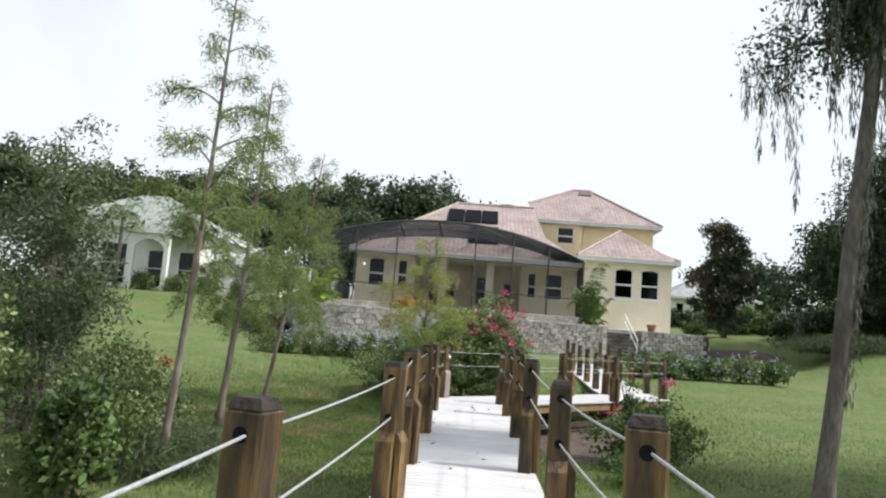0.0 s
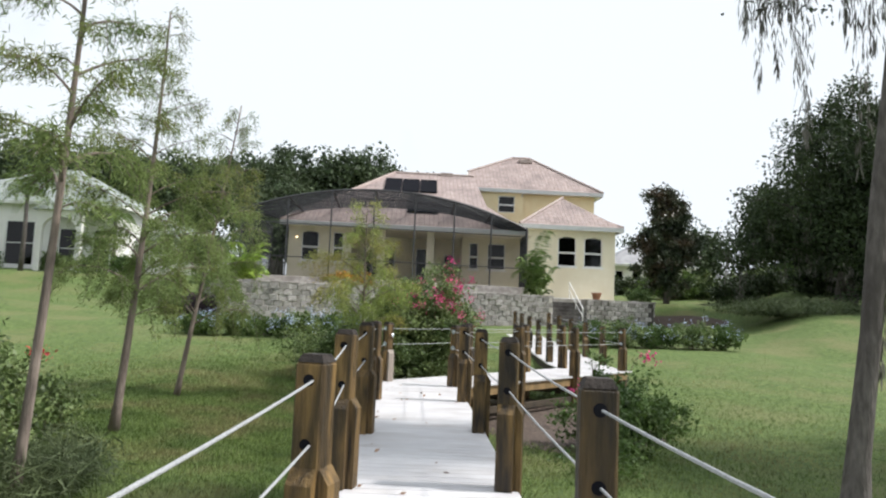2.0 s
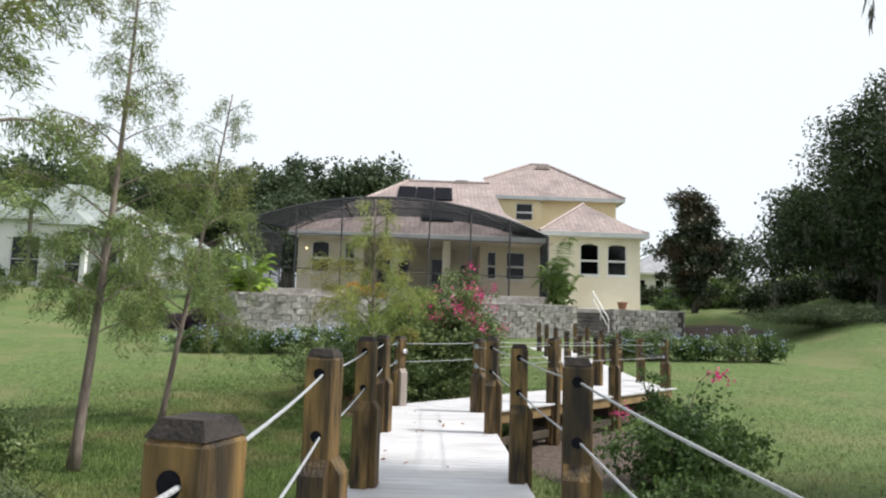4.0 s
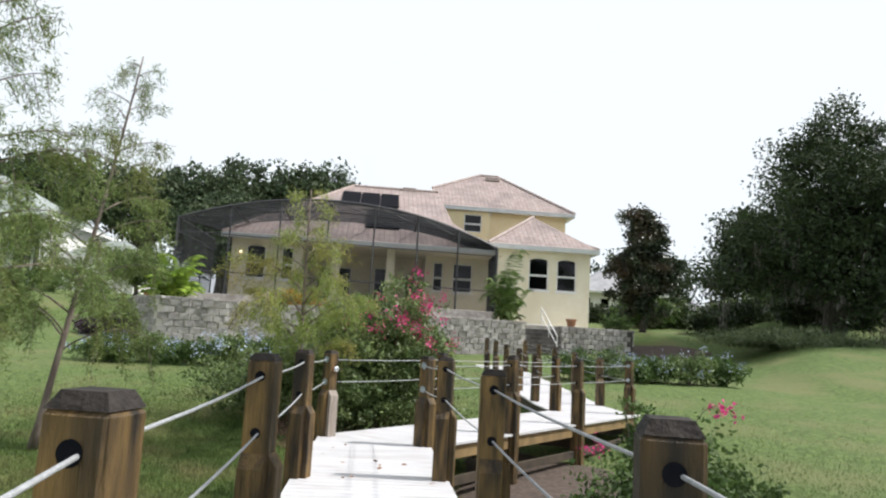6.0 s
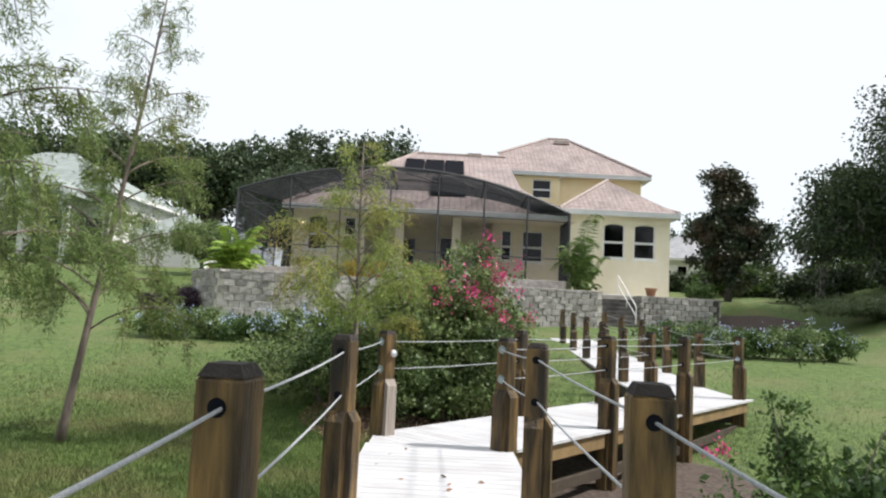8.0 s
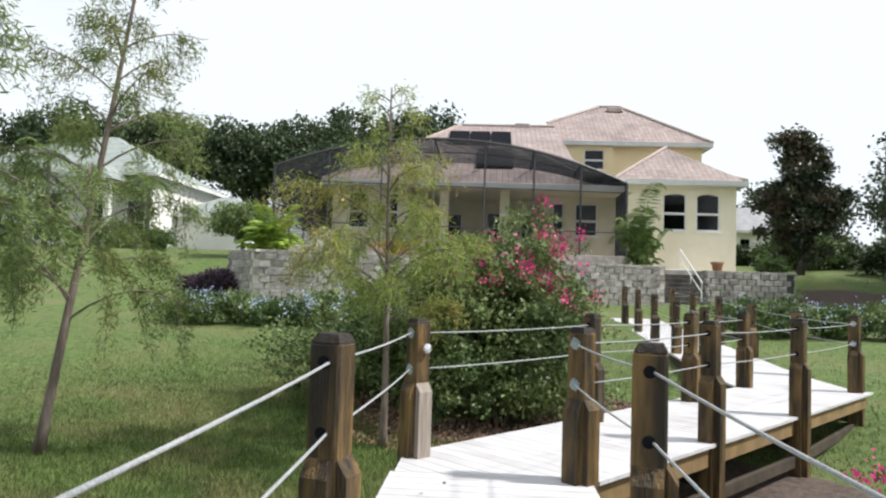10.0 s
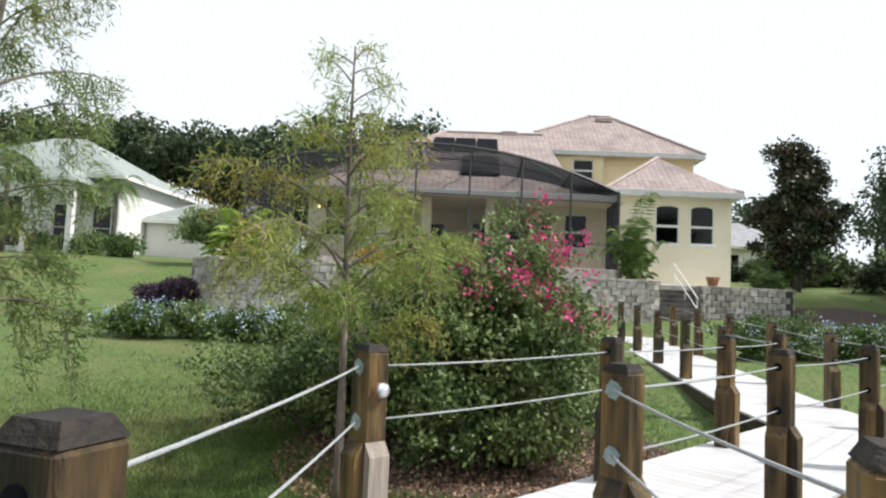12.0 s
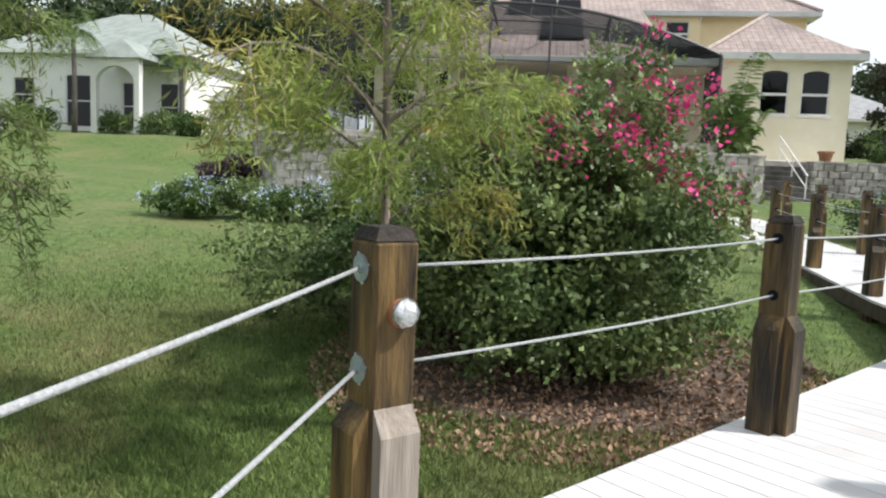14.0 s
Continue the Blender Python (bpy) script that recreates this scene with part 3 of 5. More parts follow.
def wall_blocks(name, line):
    core = Shape()
    for (xa, ya), (xb, yb) in zip(line[:-1], line[1:]):
        d = Vector((xb - xa, yb - ya, 0))
        m = Matrix.Translation((xa, ya, 0)) @ d.to_track_quat("X", "Z").to_matrix().to_4x4()
        core.box(0, d.length, 0.05, 0.30, -0.4, TOP_Z - 0.10, 0, m)
    wall = tagged(part(name, core, MORTAR), "retaining wall of rough grey-tan concrete blocks", "retaining wall", kind="structure")
    protos = []
    for i in range(5):
        s = Shape().box(0.012, 0.388, -0.045, 0.12, 0.010, 0.250, 0.024)
        s.v = [(x, y + rng.uniform(-0.035, 0.012) if y < 0.05 else y, z) for x, y, z in s.v]
        protos.append(s.mesh("block", BLOCK))
    capm = Shape().box(0.003, 0.40, -0.05, 0.20, 0, 0.085, 0.015).mesh("cap_block", BLOCK)
    count, rest = 0, Shape()
    for (xa, ya), (xb, yb) in zip(line[:-1], line[1:]):
        d = Vector((xb - xa, yb - ya, 0))
        rot = d.to_track_quat("X", "Z").to_matrix().to_4x4()
        n = max(1, int(d.length / 0.40))
        for row in range(7):
            z = TOP_Z - 0.09 - (row + 1) * 0.26
            if z < float(ground_z(xa, ya)) - 0.35:
                continue
            for k in range(n):
                off = 0.2 if row % 2 else 0.0
                m = Matrix.Translation((xa, ya, z)) @ rot @ Matrix.Translation((k * 0.40 + off, rng.uniform(-0.015, 0.015), 0))
                near = row < 5 and (xa > 3 if name == "retaining_wall" else True) or row < 4
                if near and count < 290:
                    ob = part("block", protos[(k * 7 + row * 3) % 5], BLOCK, wall)
                    ob.matrix_local = m
                    count += 1
                else:
                    rest.box(0.012, 0.388, -0.045, 0.12, 0.010, 0.250, 0.024, m)
        for k in range(int(d.length / 0.405) + 1):
            m = Matrix.Translation((xa, ya, TOP_Z - 0.09)) @ rot @ Matrix.Translation((k * 0.405, 0, 0))
            if k * 0.405 < d.length - 0.1:
                part("cap_block", capm, BLOCK, wall).matrix_local = m
    if rest.v:
        tagged(part("lower_blocks", rest, BLOCK, wall), "lower courses of rough blocks", kind="stuff")


def stairs():
    st = empty("garden_steps", "grey block steps through the retaining wall with white handrails", "steps", kind="structure")
    n = 8
    z0 = float(ground_z(9, 37.6))
    for i in range(n):
        z = z0 + (TOP_Z - z0) * (i + 1) / n
        part("step", Shape().box(7.8, 10.05, 39.0 + i * 0.33, 42.0, z - 0.19, z, 0.015), STEPSTONE, st)
    part("threshold", Shape().box(7.75, 10.08, 41.7, 43.0, TOP_Z - 0.05, TOP_Z + 0.05, 0.02), WHITE, st, "white painted landing")
    rail = empty("handrail", "white metal handrail beside the garden steps", "handrail")
    a, b = Vector((9.75, 39.2, z0 + 1.0)), Vector((9.55, 42.0, TOP_Z + 1.0))
    part("top_rail", Shape().tube([a, a.lerp(b, 0.5), b], 0.03, 8), WHITE, rail)
    part("lower_rail", Shape().tube([a - Vector((0, 0, 0.45)), b - Vector((0, 0, 0.45))], 0.022, 8), WHITE, rail)
    for t in (0.03, 0.5, 0.97):
        p = a.lerp(b, t)
        part("baluster", Shape().tube([p - Vector((0, 0, 1.1)), p], 0.024, 8), WHITE, rail)


stairs()

# ---- house ----
house = empty("house", "two-storey pale yellow stucco house with a pinkish tile roof", "house")


def wall_with_openings(s, x0, x1, y, z0, z1, openings, thick=0.25):
    """A wall facing -y, pieced round rectangular openings (xa, xb, za, zb)."""
    xs = sorted({x0, x1, *[v for o in openings for v in o[:2]]})
    for a, b in zip(xs[:-1], xs[1:]):
        holes = sorted([o for o in openings if o[0] <= a + 1e-6 and o[1] >= b - 1e-6], key=lambda o: o[2])
        z = z0
        for o in holes:
            if o[2] > z:
                s.box(a, b, y, y + thick, z, o[2])
            z = o[3]
        if z < z1:
            s.box(a, b, y, y + thick, z, z1)


def window(xa, xb, za, zb, y, arch=False, mid=True, surround=True):
    w = empty("window", "", "")
    w.parent = house
    t = 0.06
    fr = Shape()
    fr.box(xa, xa + t, y + 0.05, y + 0.13, za, zb).box(xb - t, xb, y + 0.05, y + 0.13, za, zb)
    fr.box(xa + t, xb - t, y + 0.05, y + 0.13, za, za + t)
    if not arch:
        fr.box(xa + t, xb - t, y + 0.05, y + 0.13, zb - t, zb)
    if mid:
        zm = za + (zb - za) * 0.46
        fr.box(xa + t, xb - t, y + 0.04, y + 0.14, zm - 0.055, zm + 0.055)
    part("window_frame", fr, WHITE, w, "white window frame")
    panes = ((za + t, zm - 0.035), (zm + 0.035, zb - t)) if mid else ((za + t, zb - t),)
    for a, b in panes:
        part("pane", Shape().box(xa + t, xb - t, y + 0.085, y + 0.093, a, b), GLASS, w, "dark reflecting glass pane")
    if arch:
        n = 10
        xm, half, rise = (xa + xb) / 2, (xb - xa) / 2, 0.17
        for side in (-1, 1):
            s = Shape()
            curve = [(xm + side * half * k / n, zb - rise * (k / n) ** 2.2) for k in range(n + 1)]
            for (x1, z1), (x2, z2) in zip(curve[:-1], curve[1:]):
                b = len(s.v)
                s.v += [(x1, y - 0.004, z1), (x2, y - 0.004, z2), (x2, y - 0.004, zb + 0.01), (x1, y - 0.004, zb + 0.01),
                        (x1, y + 0.045, z1), (x2, y + 0.045, z2), (x2, y + 0.045, zb + 0.01), (x1, y + 0.045, zb + 0.01)]
                s.f += [tuple(b + i for i in q) for q in ((0, 1, 2, 3), (7, 6, 5, 4), (0, 4, 5, 1), (3, 2, 6, 7), (1, 5, 6, 2), (0, 3, 7, 4))]
            part("arch_fill", s, STUCCO, w)
    if surround:
        part("window_sill", Shape().box(xa - 0.08, xb + 0.08, y - 0.06, y + 0.04, za - 0.10, za - 0.002, 0.01), WHITE, w)


def roof_face(name, pts, parent, thick=0.10):
    """One tiled slope; the first two points are its eave, from which the tile courses run up."""
    p = [Vector(q) for q in pts]
    n = (p[1] - p[0]).cross(p[-1] - p[0]).normalized()
    if n.z < 0:
        n = -n
    u = (p[1] - p[0]).normalized()
    v = n.cross(u)
    s = Shape()
    k = len(p)
    s.v = [tuple(q) for q in p] + [tuple(q - Vector((0, 0, thick))) for q in p]
    s.f = [tuple(range(k)), tuple(range(2 * k - 1, k - 1, -1))] + [(i, k + i, k + (i + 1) % k, (i + 1) % k) for i in range(k)]
    me = s.mesh(name, TILE)
    layer = me.uv_layers.new(name="UVMap")
    for loop in me.loops:
        q = me.vertices[loop.vertex_index].co - p[0]
        layer.data[loop.index].uv = (q.dot(u), q.dot(v))
    return part(name, me, TILE, parent)


def ridge(pts, parent):
    part("ridge_tiles", Shape().tube([Vector(q) + Vector((0, 0, 0.03)) for q in pts], 0.11, 6), TRIMTILE, parent)


def hip_roof(x0, x1, y0, y1, z0, z1, r0, r1, parent):
    """Hip roof over a rectangle; r0 and r1 are the ridge's ends (x, y)."""
    a, b, c, d = (x0, y0, z0), (x1, y0, z0), (x1, y1, z0), (x0, y1, z0)
    e, f = (*r0, z1), (*r1, z1)
    pt = (Vector(e) - Vector(f)).length < 0.05
    roof_face("roof_slope", [a, b, f] if pt else [a, b, f, e], parent)
    roof_face("roof_slope", [b, c, f], parent)
    roof_face("roof_slope", [c, d, e] if pt else [c, d, e, f], parent)
    roof_face("roof_slope", [d, a, e], parent)
    for q in ([a, e], [b, f], [c, f], [d, e], [e, f]):
        if (Vector(q[0]) - Vector(q[1])).length > 0.1:
            ridge(q, parent)


def fascia(x0, x1, y0, y1, z, parent):
    s = Shape()
    s.box(x0, x1, y0 - 0.12, y0, z - 0.24, z + 0.02).box(x0, x1, y1, y1 + 0.12, z - 0.24, z + 0.02)
    s.box(x0 - 0.12, x0, y0 - 0.12, y1 + 0.12, z - 0.24, z + 0.02).box(x1, x1 + 0.12, y0 - 0.12, y1 + 0.12, z - 0.24, z + 0.02)
    part("gutter", s, GUTTER, parent, "pale grey gutter")
    part("soffit", Shape().box(x0 + 0.01, x1 - 0.01, y0 + 0.01, y1 - 0.01, z - 0.20, z - 0.13), WHITE, parent)


def build_house():
    b0 = TOP_Z - 0.05
    # right wing with two arched windows
    s = Shape()
    ops = [(9.32, 10.48, 4.52, 6.38), (10.98, 12.14, 4.52, 6.38)]
    wall_with_openings(s, 7.2, 12.95, 44.5, b0, 6.95, ops)
    s.box(12.70, 12.95, 44.75, 53.0, b0, 6.95).box(7.2, 7.45, 44.75, 53.0, b0, 6.95)
    part("wall", s, STUCCO, house, "pale yellow stucco wing wall")
    for o in ops:
        window(*o, 44.5, arch=True)
    fascia(6.85, 13.22, 44.05, 53.0, 7.0, house)
    hip_roof(6.8, 13.27, 44.0, 53.5, 7.02, 9.3, (10.1, 47.3), (10.1, 50.5), house)
    # upper storey
    s = Shape()
    up = [(6.35, 7.6, 8.95, 10.2)]
    wall_with_openings(s, 4.6, 8.2, 52.6, 6.0, 10.5, up)
    part("upper_wall", s, STUCCO2, house, "deeper yellow stucco upper wall")
    window(*up[0], 52.6, surround=False)
    s = Shape()
    s.box(8.2, 13.7, 53.0, 53.25, 6.0, 10.6).box(13.45, 13.7, 53.25, 63, 2.3, 10.6).box(4.6, 4.85, 52.85, 63, 6.0, 10.5)
    s.box(4.6, 13.7, 62.75, 63, 2.3, 10.6)
    part("upper_wall", s, STUCCO2, house, "deeper yellow stucco upper wall")
    fascia(4.2, 14.1, 52.5, 63.4, 10.68, house)
    e, f = (8.0, 57.9, 14.3), (9.4, 57.9, 14.3)
    p, q = (4.15, 54.95, 12.37), (4.15, 60.85, 12.37)
    roof_face("roof_slope", [(4.15, 52.4, 10.7), (14.2, 52.4, 10.7), f, e, p], house)
    roof_face("roof_slope", [(14.2, 52.4, 10.7), (14.2, 63.5, 10.7), f], house)
    roof_face("roof_slope", [(14.2, 63.5, 10.7), (4.15, 63.5, 10.7), q, e, f], house)
    roof_face("roof_slope", [q, p, e], house)
    s = Shape()
    s.v = [(4.3, 52.9, 10.5), (4.3, 63.0, 10.5), (4.3, 60.7, 12.25), (4.3, 55.1, 12.25), (4.55, 52.9, 10.5), (4.55, 63.0, 10.5), (4.55, 60.7, 12.25), (4.55, 55.1, 12.25)]
    s.f = [(3, 2, 1, 0), (4, 5, 6, 7), (0, 1, 5, 4), (1, 2, 6, 5), (2, 3, 7, 6), (3, 0, 4, 7)]
    part("gable_wall", s, CREAM, house)
    part("rake_trim", Shape().tube([(4.1, 52.4, 10.66), (4.1, 54.95, 12.34), e], 0.07, 6), WHITE, house)
    for pair in ([(14.2, 52.4, 10.7), f], [e, f], [p, e]):
        ridge(pair, house)
    part("roof_vent", Shape().box(8.4, 9.5, 56.9, 57.3, 13.75, 14.05, 0.05), TRIMTILE, house, "low tiled ridge vent")
    part("drain_pipe", Shape().tube([(8.15, 52.5, 10.4), (8.15, 52.75, 10.0), (8.15, 52.75, 6.6)], 0.05, 8), WHITE, house)
    # left low wing: rear wall of the veranda, piers and great roof slope
    s = Shape()
    ops = [(-6.15, -5.15, 3.95, 5.65), (-4.35, -3.75, 3.95, 5.65)]
    wall_with_openings(s, -6.9, -3.3, 41.2, b0, 6.0, ops)
    s.box(-6.9, -6.65, 41.45, 62, b0, 6.0).box(-3.55, -3.3, 41.45, 45.5, b0, 6.0)
    part("wall", s, CREAM, house, "cream stucco wall beside the veranda")
    for i, o in enumerate(ops):
        window(*o, 41.2, arch=i == 0)
    s = Shape()
    ops2 = [(-2.9, -0.9, 2.5, 5.2), (0.4, 1.5, 2.5, 5.3), (2.2, 2.9, 3.7, 5.0)]
    wall_with_openings(s, -3.3, 3.2, 45.5, b0, 6.0, ops2)
    part("wall", s, CREAM, house, "cream stucco veranda wall")
    for o in ops2:
        window(*o, 45.5, mid=False, surround=False)
    s = Shape()
    ops3 = [(3.65, 4.2, 4.0, 5.6), (4.75, 5.85, 4.0, 5.6)]
    wall_with_openings(s, 3.2, 7.2, 43.2, b0, 6.0, ops3)
    s.box(3.2, 3.45, 43.45, 45.5, b0, 6.0)
    part("wall", s, CREAM, house, "cream stucco wall beside the veranda")
    for o in ops3:
        window(*o, 43.2)
    for x in (-1.6, 1.25):
        part("column", Shape().box(x - 0.22, x + 0.22, 41.2, 41.64, b0, 5.9, 0.02), CREAM, house, "square cream column")
    part("veranda_ceiling", Shape().box(-6.6, 7.15, 40.9, 45.4, 5.92, 5.99), CREAM, house)
    part("gutter", Shape().box(-7.3, 6.75, 40.36, 40.5, 5.88, 6.12, 0.02), GUTTER, house, "pale grey gutter")
    a, b, c, d = (-7.3, 40.5, 6.1), (6.8, 40.5, 6.1), (4.3, 51.0, 11.2), (-1.4, 51.0, 11.2)
    roof_face("roof_slope", [a, b, (4.75, 44.6, 6.1 + 4.1 * 5.1 / 10.5), c, d], house)
    roof_face("roof_slope", [(-7.3, 61.5, 6.1), a, d], house)
    roof_face("roof_slope", [(4.6, 61.5, 6.1), (-7.3, 61.5, 6.1), d, c], house)
    ridge([a, d], house)
    ridge([d, c], house)
    # solar mats on the slope
    for (u0, u1, t0, t1) in ((-1.9, -0.78, 0.58, 0.84), (-0.7, 0.42, 0.58, 0.84), (0.5, 1.62, 0.58, 0.84), (-0.2, 1.65, 0.20, 0.50)):
        pts = []
        for u, t in ((u0, t0), (u1, t0), (u1, t1), (u0, t1)):
            pts.append(Vector((u, 40.5 + 10.5 * t, 6.1 + 5.1 * t + 0.06)))
        s = Shape()
        s.v = [tuple(q) for q in pts] + [tuple(q + Vector((0, -0.02, 0.06))) for q in pts]
        s.f = [(3, 2, 1, 0), (4, 5, 6, 7), (0, 1, 5, 4), (1, 2, 6, 5), (2, 3, 7, 6), (3, 0, 4, 7)]
        part("solar_panel", s, SOLAR, house, "black solar pool-heating panel")
    part("roof_vent", Shape().box(1.9, 2.8, 50.7, 51.1, 11.0, 11.35, 0.03), TRIMTILE, house)
    part("floor_slab", Shape().box(-7.0, 13.8, 41.1, 63, TOP_Z - 0.2, TOP_Z - 0.01), PAVER, house)
    # dark sheet added across the rooms; their dimness is painted in its colour
    part("dim_backing_sheet", Shape().box(-6.6, 13.4, 49.5, 49.7, b0, 5.8), DARK, house)
    part("rear_wall", Shape().box(-6.9, 4.6, 62.7, 63, b0, 6.1), CREAM, house)
    part("wall_lamp", Shape().box(-6.46, -6.39, 41.13, 41.2, 5.2, 5.3, 0.015), LAMPGLOW, house, "small lit wall lantern")


build_house()


# ---- pool screen enclosure ----
def screen_enclosure():
    cage = empty("screen_enclosure", "dark bronze pool screen enclosure with a vaulted mesh roof", "pool screen")

    def front_y(x):
        return 38.5 + 0.105 * (x + 8.9)

    def arch_z(x):
        """Height of the vault: a flattened arch, steeper towards its ends."""
        return 7.86 - 1.56 * (abs(x + 1.35) / 7.75) ** 2.05

    def front(x):
        return Vector((x, front_y(x), arch_z(x)))

    def rear(x):
        """Where the vault lands on the house: on the tile slope, and at the ends on its eave."""
        end = max(0.0, (x - 3.0) / 3.6)
        xr = x - 0.95 * end * end if x > -6 else -6 + (x + 6) * 0.45
        z = arch_z(x) - 0.36 - 0.05 * end
        return Vector((xr, max(40.32 + (z - 5.92) / 0.486, front_y(x) + 0.35), max(z, 6.2)))

    bays = [-8.9, -6.55, -4.25, -1.95, 0.3, 2.5, 4.6, 6.65]
    base = TOP_Z + 0.5
    rails = (3.95, 5.75)

    def bar(p, q, rad=0.045, name="frame_bar"):
        part(name, Shape().tube([p, q], rad, 4), BRONZE, cage)

    def quad(*pts, m=SCREEN):
        part("screen_panel", Shape().poly(*pts), m, cage)

    p, q = Vector((-9.05, front_y(-9.05), 0)), Vector((6.8, front_y(6.8), 0))
    m = Matrix.Translation(p) @ (q - p).to_track_quat("X", "Z").to_matrix().to_4x4()
    part("kerb_wall", Shape().box(0, (q - p).length, -0.14, 0.14, TOP_Z - 0.1, base, 0.02, m), BLOCK, cage, "low grey block kerb wall under the screens")
    for i, x in enumerate(bays):
        y, z = front_y(x), arch_z(x)
        bar((x, y, base), (x, y, z), 0.07 if i in (0, 7) else 0.045, "upright")
        bar(front(x), rear(x), 0.055, "roof_rib")
        if i == 7:
            break
        x2 = bays[i + 1]
        for h in rails:
            if h < min(z, arch_z(x2)):
                bar((x, y, h), (x2, front_y(x2), h), 0.028, "rail")
        steps = [x + (x2 - x) * k / 3 for k in range(4)]
        for u, v in zip(steps[:-1], steps[1:]):
            bar(front(u), front(v), 0.06, "arch_bar")
            bar(rear(u), rear(v), 0.04, "arch_bar")
            mid_u, mid_v = front(u).lerp(rear(u), 0.5), front(v).lerp(rear(v), 0.5)
            bar(mid_u, mid_v, 0.03, "purlin")
            quad((u, front_y(u) + 0.02, base), (v, front_y(v) + 0.02, base), front(v), front(u))
        bar(front(x), front(x2).lerp(rear(x2), 0.5), 0.025, "brace")
    # the vault's mesh: fine strands along the arch, almost closed when seen edge-on from below
    wires = Shape()
    xs = [bays[0] + (bays[-1] - bays[0]) * k / 20 for k in range(21)]
    for j in range(1, 84):
        wires.tube([front(x).lerp(rear(x), j / 84) for x in xs], 0.0055, 4, cap=False)
    tagged(part("roof_mesh", wires, BRONZE, cage, "dark fine mesh over the vault"), "dark fine mesh over the vault", kind="stuff")
    # the two side walls, back to the house
    for x, xe, ye in ((-8.9, -8.9, 46.0), (6.65, 6.75, 44.1)):
        y, z = front_y(x), arch_z(x)
        n = 3
        for k in range(1, n + 1):
            xa, ya = x + (xe - x) * k / n, y + (ye - y) * k / n
            bar((xa, ya, base), (xa, ya, z), 0.045, "upright")
        for h in (*rails, z):
            bar((x, y, h), (xe, ye, h), 0.035, "rail")
        quad((x, y, base), (xe, ye, base), (xe, ye, z), (x, y, z))
        bar((x, y, z), (xe, y + (ye - y) / n, rails[0]), 0.025, "brace")
        side = Shape()
        for k in range(1, 70):
            xa, ya = x + (xe - x) * k / 70, y + (ye - y) * k / 70
            side.tube([(xa, ya, base), (xa, ya, z)], 0.0045, 4, cap=False)
        tagged(part("side_mesh", side, BRONZE, cage), "dark fine mesh of the side wall", kind="stuff")
    bar(front(6.65), rear(6.65), 0.11, "corner_beam")


screen_enclosure()


# ---- plants ----
def bezier(a, b, c, n):
    return [a * (1 - t) ** 2 + b * 2 * t * (1 - t) + c * t * t for t in [i / n for i in range(n + 1)]]


def cypress(x, y, height, lean=(0, 0), radius=0.065, crown=1.3, first=0.3, dens=1.0, material=None, label="", nlimb=34, seed=1, drop=0.5, taper=1.6):
    """Young bald cypress: a thin straight stem, thin level limbs and feathery hanging sprays."""
    r = np.random.default_rng(seed)
    z = float(ground_z(x, y)) - 0.05
    tree = empty("cypress_tree", label or "young bald cypress with thin trunk and feathery light-green foliage", "tree", "young cypress trees", m=pose(x, y, z))
    n = 14
    stem = []
    for i in range(n + 1):
        t = i / n
        stem.append(Vector((lean[0] * t + 0.05 * math.sin(3.1 * t + seed), lean[1] * t + 0.05 * math.cos(2.7 * t + seed), height * t)))
    trunk = Shape().tube(stem, [radius * (1.35 if i == 0 else 1) * (1 - 0.9 * (i / n) ** 0.9) + 0.006 for i in range(n + 1)], 9)
    part("trunk", trunk, BARK, tree, smooth=True)
    pts, outs = [], []
    for k in range(nlimb):
        t = first + (0.985 - first) * (k + r.uniform(0, 0.8)) / nlimb
        p = stem[min(int(t * n), n - 1)].lerp(stem[min(int(t * n) + 1, n)], t * n - int(t * n))
        a = k * 2.4 + r.uniform(-0.4, 0.4)
        ln = crown * (1.0 - 0.88 * ((t - first) / (1 - first)) ** taper) * r.choice((0.45, 0.7, 0.85, 1.0, 1.15)) * r.uniform(0.85, 1.1)
        d = Vector((math.cos(a), math.sin(a), 0))
        tip = p + d * ln + Vector((0, 0, ln * r.uniform(0.05, 0.45)))
        mid = p + d * ln * 0.5 + Vector((0, 0, ln * 0.42))
        path = bezier(p, mid, tip, 6)
        limbs = Shape().tube(path, [0.0125 * (1 - 0.8 * i / 6) * (0.6 + ln / crown) for i in range(7)], 5, cap=False)
        subs = max(3, int(14 * ln / crown))
        for q in range(subs):
            f = 0.38 + 0.62 * (q + r.uniform(0, 1)) / subs
            b = path[min(int(f * 6), 6)]
            e = Vector((d.x, d.y, 0)) * r.uniform(0.1, 0.4) + Vector((-d.y, d.x, 0)) * r.uniform(-0.45, 0.45) + Vector((0, 0, -r.uniform(0.0, drop)))
            e *= 0.75 * (0.45 + 0.55 * ln / crown)
            tw = bezier(b, b + e * 0.5 + Vector((0, 0, 0.05)), b + e, 3)
            limbs.tube(tw, [0.006, 0.005, 0.004, 0.002], 3, cap=False)
            m = int(150 * dens * (1.45 - 1.05 * (t - first) / (1 - first)))
            for w in range(m):
                g = r.uniform(0.1, 1.0)
                c = b + e * g + Vector((0, 0, 0.05 * math.sin(g * 3)))
                pts.append((c.x + r.normal() * 0.06, c.y + r.normal() * 0.06, c.z + r.normal() * 0.05))
                outs.append((e.x * 1.4, e.y * 1.4, -0.35))
        part("limb", limbs, BARK, tree)
    leaves("foliage", pts, 0.08, material or CYP, tree, aspect=0.15, out=outs, spread=0.5)
    return tree


